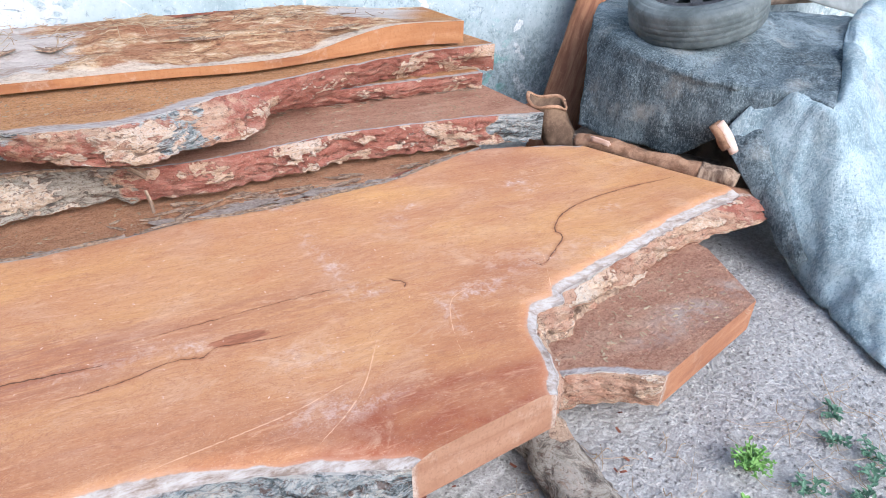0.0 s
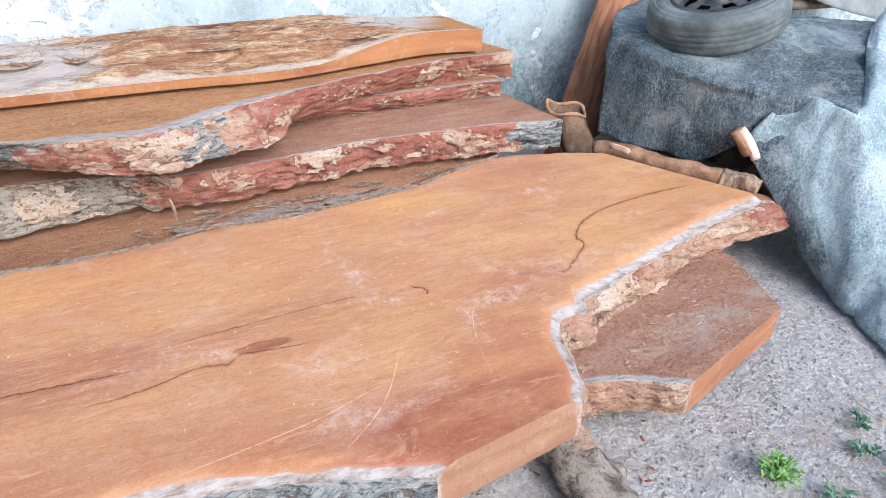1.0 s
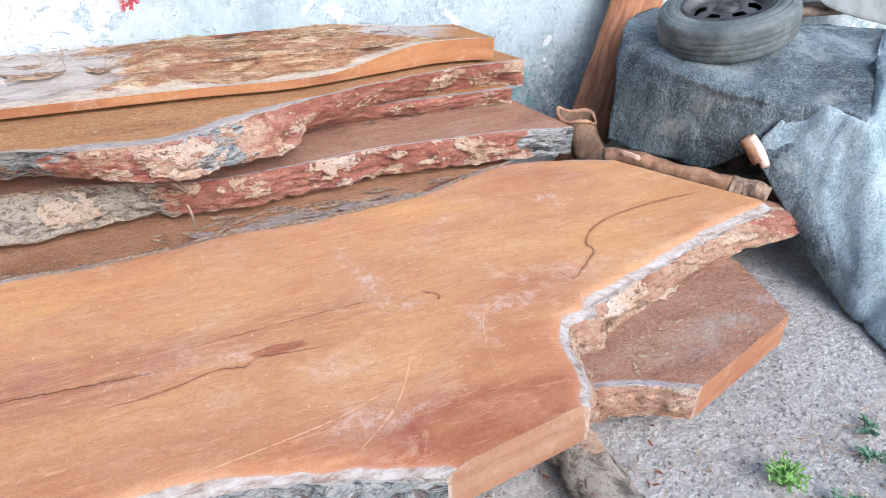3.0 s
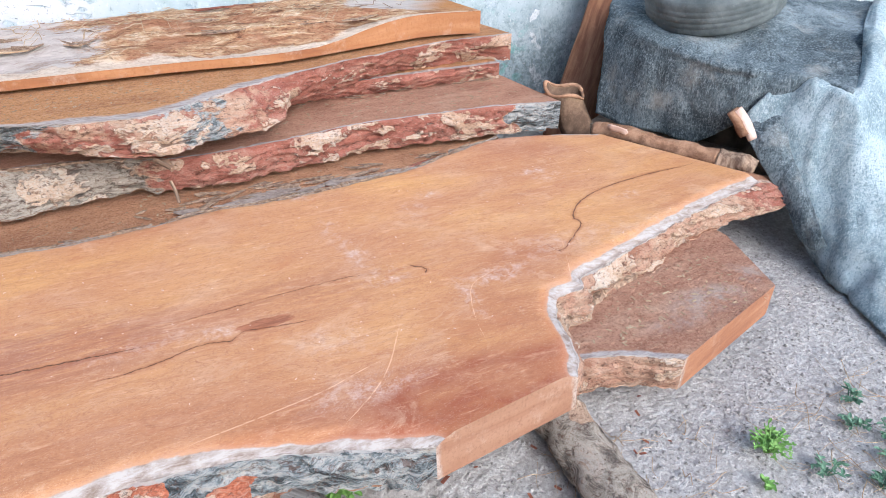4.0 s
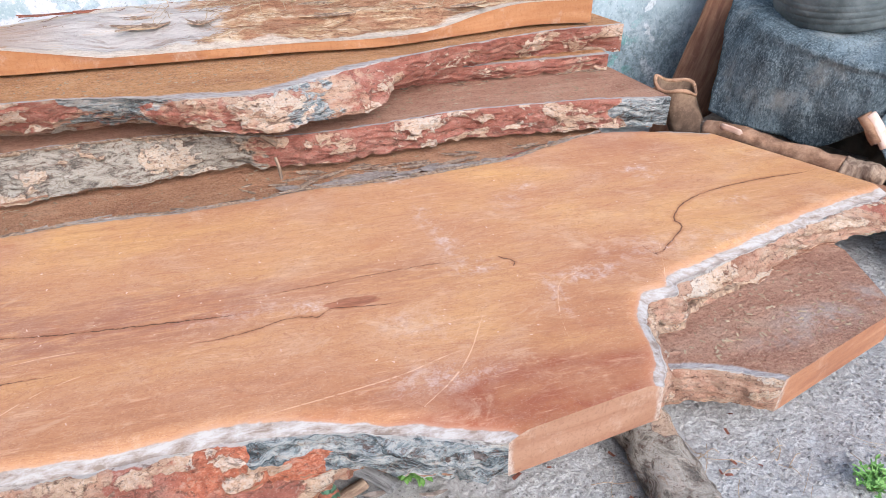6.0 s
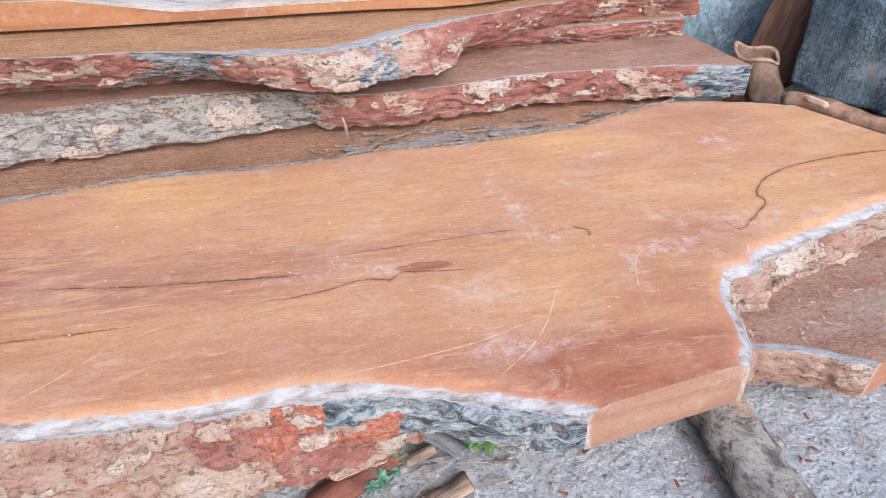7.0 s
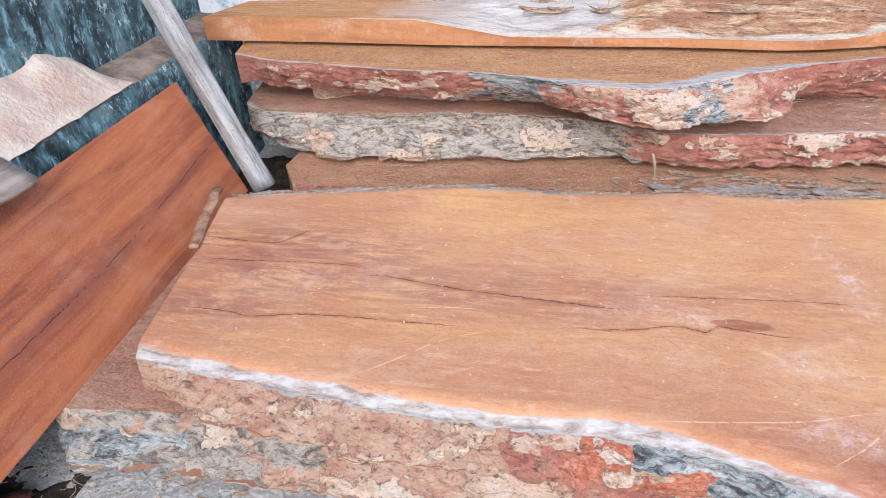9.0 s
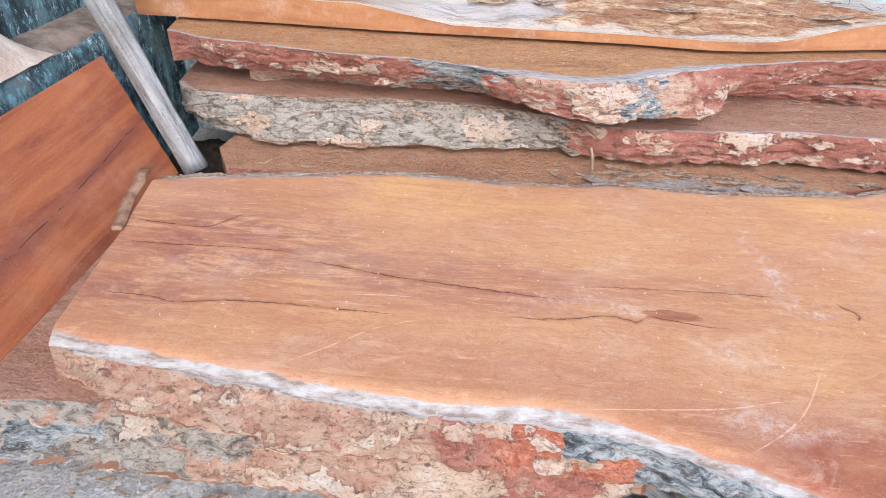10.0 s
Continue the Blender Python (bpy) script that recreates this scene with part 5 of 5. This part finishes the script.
def tyre():
    """Car tyre on its steel wheel, lying flat on the net."""
    ob = thing("car_tyre", (2.47, 2.10, 0.70), "worn dusty grey car tyre on a dark steel wheel", "tyre")
    seg = 96
    m = pose(2.455, 2.105, 0.80, 2, -16, 0) @ Matrix.Scale(0.88, 4)
    half = [(0.301, 0.0), (0.301, 0.010), (0.2997, 0.0115), (0.2997, 0.0145), (0.3005, 0.016), (0.30, 0.034), (0.2985, 0.0355), (0.2985, 0.0385), (0.299, 0.040), (0.297, 0.056), (0.2945, 0.062), (0.288, 0.071), (0.284, 0.0735), (0.281, 0.0735), (0.272, 0.081), (0.262, 0.085), (0.2605, 0.083), (0.258, 0.0855), (0.24, 0.0885), (0.222, 0.087), (0.2205, 0.085), (0.218, 0.0865), (0.205, 0.083), (0.195, 0.075)]
    prof = [(r, -z) for r, z in half[::-1]] + half[1:]
    verts, faces, n = [], [], len(prof)
    for k in range(seg * 2):
        a = math.tau * k / (seg * 2)
        for r, z in prof:
            rr = r - (0.002 if k % 4 == 0 and 0.039 < abs(z) < 0.066 and r > 0.285 else 0)
            verts.append(m @ Vector((rr * math.cos(a), rr * math.sin(a), z)))
    q = seg * 2
    faces = [(k * n + i, ((k + 1) % q) * n + i, ((k + 1) % q) * n + i + 1, k * n + i + 1) for k in range(q) for i in range(n - 1)]
    part("tyre", mesh_of("tyre", verts, faces, RUBBER), ob)
    disc = [(0.197, 0.078), (0.20, 0.07), (0.188, 0.06), (0.18, 0.02), (0.165, 0.0), (0.14, 0.008), (0.12, 0.025), (0.085, 0.032), (0.07, 0.03), (0.062, 0.022), (0.05, 0.022), (0.045, 0.035), (0.03, 0.04), (0.02, 0.03), (0.001, 0.03)]
    verts, faces, n, q = [], [], len(disc), 60
    for k in range(q):
        a = math.tau * k / q
        for r, z in disc:
            verts.append(m @ Vector((r * math.cos(a), r * math.sin(a), z + 0.028 * (r < 0.19))))
    for k in range(q):
        for i in range(n - 1):
            if 5 <= i <= 6 and k % 10 in (0, 1, 2, 3, 4):
                continue
            faces.append((k * n + i, ((k + 1) % q) * n + i, ((k + 1) % q) * n + i + 1, k * n + i + 1))
    wheel = part("wheel", mesh_of("wheel", verts, faces, STEEL), ob, "dark steel wheel with slots")
    for k in range(4):
        a = math.tau * k / 4 + 0.4
        bm = bmesh.new()
        bmesh.ops.create_cone(bm, cap_ends=True, segments=6, radius1=0.009, radius2=0.008, depth=0.02, matrix=m @ pose(0.056 * math.cos(a), 0.056 * math.sin(a), 0.03))
        part("wheel_nut", bm_mesh("wheel_nut", bm, STEEL), wheel)


tyre()


def sack():
    """Stiff brown sack, rolled open at its mouth, with a folded flap behind."""
    ob = thing("brown_sack", (1.95, 2.28, 0.2), "stiff brown sack with an open rolled mouth", "sack")
    verts, faces, s = [], [], 36
    low, high = Vector((2.02, 2.265, 0.20)), Vector((1.93, 2.30, 0.405))
    levels = [(0.0, 0.085), (0.25, 0.086), (0.5, 0.078), (0.72, 0.074), (0.9, 0.076), (1.0, 0.080), (1.02, 0.076), (0.95, 0.070), (0.7, 0.066), (0.4, 0.064)]
    mouth = []
    for n, (t, r) in enumerate(levels):
        for k in range(s):
            a = math.tau * k / s
            w = 1 + 0.10 * wob((math.cos(a), math.sin(a), t * 1.6), 1.7, 4)
            c = low.lerp(high, t)
            dx, dy = r * w * math.cos(a) * (1 + 0.15 * t), r * w * math.sin(a) * 0.72
            q = (c.x + dx, c.y + dy, c.z + t * (-0.20 * dx + 0.24 * dy + 0.012 * math.sin(3 * a)))
            verts.append(q)
            if n == 5:
                mouth.append(q)
    faces = [(j * s + k, j * s + (k + 1) % s, j * s + s + (k + 1) % s, j * s + s + k) for j in range(len(levels) - 1) for k in range(s)]
    part("body", mesh_of("body", verts, faces, SACK), ob)
    v, f = tube(mouth + mouth[:1], 0.0075, 8, 0.35)
    part("rolled_rim", mesh_of("rolled_rim", v, f, ROLL), ob)


sack()
sheet_ob = thing("pale_sheet", (3.9, 2.8, 0.6), "pale scuffed curved sheet behind the heap", "sheet")
sheet("panel", [[(3.68, 2.76, 0.75), (3.90, 2.72, 0.62), (4.5, 2.60, 0.48)], [(3.70, 2.86, 0.95), (3.95, 2.84, 0.85), (4.6, 2.72, 0.75)], [(3.80, 2.95, 1.3), (4.1, 2.95, 1.2), (4.7, 2.85, 1.2)]], PALE, sheet_ob, "", 0.01)
stick_between("old_board", (2.85, 2.90, 0.62), (4.3, 2.86, 0.60), 0.16, 0.05, EARTH, "dark board behind the heap at the wall", "board", (0, 0, 1))


# ---- loose bits on the soil ----
def weed(at, spread, height, leaves, size, mat, label, seed):
    rnd = random.Random(seed)
    ob = thing("weed", at, label, "plant", "small weeds")
    stems, sf, lv, lf = [], [], [], []
    for k in range(max(3, leaves // 7)):
        a, r = rnd.uniform(0, math.tau), rnd.uniform(0.3, 1) * spread
        tip = Vector((at[0] + r * math.cos(a), at[1] + r * math.sin(a), at[2] + height * rnd.uniform(0.5, 1)))
        mid = (Vector(at) + tip) / 2 + Vector((0, 0, height * 0.2))
        v, f = tube(even(catmull([Vector(at) - Vector((0, 0, 0.01)), mid, tip], 5), height / 6), 0.0016, 5)
        sf += [tuple(q + len(stems) for q in g) for g in f]
        stems += v
        for i in range(7):
            t = rnd.uniform(0.35, 1)
            p = Vector(at).lerp(mid, t * 2) if t < 0.5 else mid.lerp(tip, t * 2 - 1)
            d = Vector((rnd.gauss(0, 1), rnd.gauss(0, 1), rnd.uniform(-0.1, 0.7))).normalized()
            s = d.cross(Vector((0, 0, 1))).normalized()
            up = s.cross(d)
            L = size * rnd.uniform(0.6, 1.25)
            k0 = len(lv)
            lv += [p, p + d * L * 0.35 + s * L * 0.27 + up * L * 0.05, p + d * L * 0.75 + s * L * 0.2, p + d * L - up * L * 0.12, p + d * L * 0.75 - s * L * 0.2, p + d * L * 0.35 - s * L * 0.27 + up * L * 0.05, p + d * L * 0.5 - up * L * 0.06]
            lf += [(k0 + q, k0 + (q + 1) % 6, k0 + 6) for q in range(6)]
    part("stem", mesh_of("stem", stems, sf, mat), ob)
    part("leaf", mesh_of("leaf", lv, lf, mat, False), ob)


weed((1.575, 0.745, 0), 0.062, 0.055, 260, 0.013, LEAF, "bright green leafy weed growing in bare soil", 1)
weed((1.49, 0.665, 0), 0.018, 0.02, 16, 0.02, LEAF, "tiny bright green weed seedling in bare soil", 2)
for n, (x, y) in enumerate([(1.86, 0.72), (1.90, 0.64), (1.84, 0.58), (1.66, 0.63), (1.95, 0.55), (1.93, 0.78), (1.75, 0.55)]):
    weed((x, y, 0), 0.05, 0.03, 60, 0.016, LEAF_DARK, "low dull green creeping weed on the soil", 10 + n)
for n, (x, y) in enumerate([(0.535, 1.06), (0.56, 1.03), (0.34, 1.02), (0.30, 0.98), (0.36, 1.13)]):
    weed((x, y, 0), 0.035, 0.045, 42, 0.024, LEAF if n < 2 else LEAF_DARK, "small green weed among bark scraps by the slab", 30 + n)

stick_between("bark_scrap", (0.14, 0.94, 0.02), (0.36, 1.06, 0.03), 0.07, 0.022, REDWOOD, "red inner bark scrap lying on the soil", "bark", (0, 0, 1), rough=0.011)
stick_between("bark_scrap", (0.24, 1.08, 0.03), (0.34, 1.17, 0.045), 0.05, 0.02, GREYWOOD, "grey weathered bark scrap lying on the soil", "bark", (0.3, 0, 1), rough=0.011)
stick_between("bark_scrap", (0.37, 1.15, 0.035), (0.50, 1.02, 0.02), 0.045, 0.018, GREYWOOD, "grey weathered bark scrap lying on the soil", "bark", (0, 0.3, 1), rough=0.011)
stick_between("bark_scrap", (0.36, 1.03, 0.01), (0.44, 1.06, 0.012), 0.03, 0.012, STRIP, "small brown bark scrap lying on the soil", "bark", (0, 0, 1), rough=0.011)
stick_between("bark_scrap", (0.36, 0.90, 0.012), (0.50, 0.96, 0.014), 0.05, 0.016, STRIP, "brown offcut scrap lying on the soil", "bark", (0, 0, 1), rough=0.011)
stick_between("bark_scrap", (-1.32, 0.80, 0.015), (-1.16, 0.86, 0.02), 0.06, 0.02, REDWOOD, "red inner bark scrap lying on the soil", "bark", (0, 0, 1), rough=0.011)


def pebbles():
    rnd = random.Random(5)
    verts, faces = [], []
    base = [(1, 0, 0), (-1, 0, 0), (0, 1, 0), (0, -1, 0), (0, 0, 1), (0, 0, -1)]
    tri = [(0, 2, 4), (2, 1, 4), (1, 3, 4), (3, 0, 4), (2, 0, 5), (1, 2, 5), (3, 1, 5), (0, 3, 5)]
    for k in range(14000):
        x, y = rnd.uniform(-1.4, 2.4), rnd.uniform(0.2, 1.6)
        r = rnd.choice((0.0015, 0.002, 0.0025, 0.003, 0.004, 0.006)) * rnd.uniform(0.7, 1.3)
        z = soil(x, y)
        k0, a = len(verts), rnd.uniform(0, 6)
        for p in base:
            q = [r * v * rnd.uniform(0.7, 1.3) for v in p]
            verts.append((x + q[0] * math.cos(a) - q[1] * math.sin(a), y + q[0] * math.sin(a) + q[1] * math.cos(a), z + q[2] * 0.7 + r * 0.3))
        faces += [tuple(k0 + v for v in t) for t in tri]
    tagged(new("grit", mesh_of("grit", verts, faces, STONE, False)), "loose grit and small pebbles on the soil", "gravel", kind="stuff")


pebbles()


def strands(name, count, area, length, mat, label, seed, r=0.0008, lift=0.01, zfun=None):
    """Loose straws and fibres strewn over an area."""
    rnd = random.Random(seed)
    verts, faces = [], []
    (x0, x1), (y0, y1) = area
    for k in range(count):
        x, y, a = rnd.uniform(x0, x1), rnd.uniform(y0, y1), rnd.gauss(0.2, 0.9)
        L = length * rnd.uniform(0.4, 1.3)
        pts = []
        for i in range(4):
            t = i / 3 - 0.5
            q = (x + L * t * math.cos(a) + rnd.gauss(0, L * 0.06), y + L * t * math.sin(a) + rnd.gauss(0, L * 0.06))
            z = (zfun(*q) if zfun else 0.0) + abs(rnd.gauss(0, lift)) + r
            pts.append((*q, z))
        v, f = tube(catmull(pts, 3), r * rnd.uniform(0.6, 1.5), 4)
        faces += [tuple(q + len(verts) for q in g) for g in f]
        verts += v
    tagged(new(name, mesh_of(name, verts, faces, mat)), label, "fibres", kind="stuff")


strands("bark_fibres", 90, ((-0.1, 1.15), (2.6, 2.84)), 0.07, STRAW, "shredded dry bark fibres on the topmost slab", 3, 0.0011, 0.005, lambda x, y: 0.695 + d3_top(x, y, 0.05))
strands("bark_fibres", 26, ((-0.6, 1.4), (2.70, 2.82)), 0.07, STRIP, "dry bark fibres along the wall on the topmost slab", 4, 0.0011, 0.004, lambda x, y: 0.697 + d3_top(x, y, 0.05))
strands("straw", 60, ((1.0, 1.45), (0.6, 0.95)), 0.09, STRAW, "dry straws strewn on the soil", 6)
strands("straw", 70, ((1.6, 2.1), (0.45, 0.85)), 0.14, STRAW, "dry straws strewn on the soil", 7)
strands("straw", 140, ((-1.3, 0.4), (0.82, 1.0)), 0.07, STRAW, "dry rootlets and straws below the bark", 8, 0.0008, 0.02)
strands("straw", 24, ((-0.8, 0.6), (2.05, 2.2)), 0.05, STRAW, "dry fibres on the dusty slab", 9, 0.0007, 0.004, lambda x, y: 0.257)


def chips(name, count, area, z, size, mat, label, seed):
    """Small flat wood chips lying on a face."""
    rnd = random.Random(seed)
    verts, faces = [], []
    (x0, x1), (y0, y1) = area
    for k in range(count):
        x, y, a, s = rnd.uniform(x0, x1), rnd.uniform(y0, y1), rnd.uniform(0, 6.3), size * rnd.uniform(0.5, 1.6)
        k0 = len(verts)
        c, d = math.cos(a), math.sin(a)
        for u, w in ((-1, -0.35), (1, -0.25), (0.8, 0.4), (-0.9, 0.3)):
            for h in (0.0, 0.0012):
                verts.append((x + s * (u * c - w * d), y + s * (u * d + w * c), z + h + rnd.uniform(0, 0.0008)))
        faces += [tuple(k0 + q for q in f) for f in ((1, 3, 5, 7), (0, 6, 4, 2), (0, 2, 3, 1), (2, 4, 5, 3), (4, 6, 7, 5), (6, 0, 1, 7))]
    tagged(new(name, mesh_of(name, verts, faces, mat, False)), label, "wood chips", kind="stuff")


chips("wood_chips", 170, ((-0.8, 1.8), (1.12, 1.92)), 0.3065, 0.0024, PALECUT, "tiny pale wood chips on the widest slab", 11)
chips("wood_chips", 110, ((-0.8, 1.5), (2.04, 2.3)), 0.256, 0.006, STRAW, "pale bark flakes on the dusty slab", 12)
chips("wood_chips", 220, ((-0.9, 0.5), (2.24, 2.48)), 0.591, 0.0045, STRAW, "pale wood chips in the sawdust", 13)
chips("wood_chips", 180, ((0.7, 1.75), (2.3, 2.54)), 0.401, 0.006, STRAW, "pale bark flakes on the red dusty slab", 14)
chips("wood_chips", 160, ((1.25, 1.85), (1.05, 1.35)), 0.196, 0.005, STRAW, "pale bark flakes on the lower slab", 15)
chips("bark_chips", 40, ((0.3, 1.4), (0.7, 1.1)), 0.004, 0.010, REDWOOD, "reddish bark chips on the soil", 16)


def slivers(name, count, area, z, length, mat, label, seed, tilt=0.25):
    """Loose bark slivers, thin curved pieces lying along x."""
    rnd = random.Random(seed)
    verts, faces = [], []
    (x0, x1), (y0, y1) = area
    for k in range(count):
        x, y = rnd.uniform(x0, x1), rnd.uniform(y0, y1)
        L, w, a = length * rnd.uniform(0.4, 1.3), length * rnd.uniform(0.05, 0.14), rnd.gauss(0.05, 0.3)
        k0, lift = len(verts), rnd.uniform(0, tilt)
        for i in range(5):
            t = i / 4 - 0.5
            wide = w * (1 - (2 * t) ** 2 * 0.8) * rnd.uniform(0.7, 1.2)
            for s in (-1, 1):
                px, py = L * t, s * wide
                for up in (0.0, 0.003):
                    verts.append((x + px * math.cos(a) - py * math.sin(a), y + px * math.sin(a) + py * math.cos(a), z + up + abs(t) * lift * 0.03 + 0.002 * rnd.random()))
        for i in range(4):
            p = k0 + 4 * i
            faces += [(p + 1, p + 3, p + 7, p + 5), (p, p + 4, p + 6, p + 2), (p, p + 1, p + 5, p + 4), (p + 2, p + 6, p + 7, p + 3)]
        faces += [(k0, k0 + 2, k0 + 3, k0 + 1), (k0 + 16, k0 + 17, k0 + 19, k0 + 18)]
    tagged(new(name, mesh_of(name, verts, faces, mat, False)), label, "bark", kind="stuff")


slivers("bark_slivers", 70, ((0.2, 1.35), (2.06, 2.22)), 0.258, 0.10, STRIP, "dry bark slivers on the dusty bottom slab", 21)
slivers("bark_slivers", 40, ((0.35, 1.1), (2.03, 2.12)), 0.265, 0.14, OLDGREY, "grey bark slivers behind the widest slab", 22, 0.5)
slivers("bark_slivers", 26, ((0.5, 1.8), (2.55, 2.6)), 0.402, 0.06, STRIP, "reddish bark slivers on the red dusty slab", 23)
slivers("bark_slivers", 60, ((-0.25, 1.2), (2.58, 2.84)), 0.70, 0.14, STRIP, "torn bark slivers on the topmost slab", 24, 0.8)
slivers("bark_slivers", 30, ((-0.1, 1.2), (2.56, 2.8)), 0.70, 0.10, STRAW, "pale torn bark slivers on the topmost slab", 25, 0.8)
slivers("bark_slivers", 24, ((0.15, 0.6), (0.85, 1.15)), 0.006, 0.06, OLDGREY, "bark slivers on the soil before the slabs", 26, 0.6)
slivers("bark_slivers", 26, ((-0.9, 0.3), (0.86, 0.98)), 0.006, 0.05, STRIP, "bark slivers on the soil under the bark edge", 27, 0.6)


def edge_splinters(name, curve, count, length, mat, label, seed, drop=0.02, out=(0, 1), low=0.0):
    """Torn bark splinters standing off along an edge, lying with it and sagging outward."""
    rnd = random.Random(seed)
    c = even(catmull(curve, 8), 0.01)
    d = np.gradient(c, axis=0)
    d /= np.linalg.norm(d, axis=1)[:, None]
    verts, faces = [], []
    for k in range(count):
        i = rnd.randrange(len(c))
        L, w, th = length * rnd.uniform(0.3, 1.4), rnd.uniform(0.003, 0.010), rnd.uniform(0.0015, 0.004)
        p, a = c[i], d[i]
        o = np.array((*out, 0.0)) * rnd.uniform(-0.004, 0.018)
        lean, sag = rnd.gauss(0, 0.12), rnd.uniform(0, drop)
        k0 = len(verts)
        for j in range(5):
            t = j / 4 - 0.5
            wide = w * (1 - (1.8 * t) ** 2 * 0.9) * rnd.uniform(0.7, 1.2)
            q = p + a * L * t + o + np.array((*out, 0.0)) * (lean * L * t)
            for sgn in (-1, 1):
                for up in (0.0, th):
                    verts.append((q[0] + out[0] * sgn * wide, q[1] + out[1] * sgn * wide, q[2] + up - low - sag * (sgn + 1) / 2 + abs(t) * 0.006 * rnd.random()))
        for j in range(4):
            m = k0 + 4 * j
            faces += [(m + 1, m + 3, m + 7, m + 5), (m, m + 4, m + 6, m + 2), (m, m + 1, m + 5, m + 4), (m + 2, m + 6, m + 7, m + 3)]
        faces += [(k0, k0 + 2, k0 + 3, k0 + 1), (k0 + 16, k0 + 17, k0 + 19, k0 + 18)]
    tagged(new(name, mesh_of(name, verts, faces, mat, False)), label, "bark", kind="stuff")


back_edge = [(-1.0, 1.845, 0.300), (-0.84, 1.885, 0.300), (-0.62, 1.915, 0.300), (-0.47, 1.945, 0.300), (-0.24, 1.975, 0.300), (0.05, 1.965, 0.300), (0.30, 1.985, 0.300), (0.41, 2.005, 0.300), (0.7, 1.995, 0.300), (0.9, 2.015, 0.300), (1.08, 2.035, 0.300), (1.22, 2.075, 0.300), (1.36, 2.125, 0.300), (1.5, 2.16, 0.300)]
edge_splinters("bark_splinters", back_edge, 150, 0.08, STRIP, "dry brown bark splinters along the widest slab's back edge", 41)
edge_splinters("bark_splinters", back_edge, 80, 0.10, OLDGREY, "grey bark splinters along the widest slab's back edge", 42)
edge_splinters("bark_splinters", [(q[0], q[1] + 0.03, 0.27) for q in back_edge], 120, 0.09, REDWOOD, "reddish torn bark below the widest slab's back edge", 43, 0.03)
edge_splinters("bark_splinters", [(1.12, 0.955, 0.215), (1.16, 1.06, 0.215), (1.17, 1.12, 0.21), (1.22, 1.175, 0.21), (1.30, 1.19, 0.21), (1.36, 1.245, 0.21), (1.60, 1.31, 0.21)], 70, 0.05, STRIP, "crumbling bark splinters in the notch of the widest slab", 44, 0.02, (0.5, -0.86))
edge_splinters("bark_splinters", [(-1.2, 2.33, 0.40), (-0.71, 2.30, 0.40), (-0.3, 2.34, 0.40), (0.1, 2.31, 0.40), (0.33, 2.23, 0.40)], 60, 0.09, STRIP, "loose bark splinters on the grey-barked slab", 45, 0.01)
edge_splinters("bark_splinters", [(-0.35, 2.66, 0.715), (0.2, 2.68, 0.725), (0.7, 2.70, 0.725), (1.15, 2.74, 0.715)], 140, 0.16, STRIP, "long torn bark splinters on the topmost slab", 46, 0.0, (0.05, 1), 0.004)
edge_splinters("bark_splinters", [(-0.45, 2.80, 0.72), (0.2, 2.83, 0.725), (0.8, 2.86, 0.73), (1.1, 2.86, 0.72)], 90, 0.12, REDWOOD, "red-brown bark splinters on the topmost slab by the wall", 47, 0.0, (0.05, 1), 0.002)
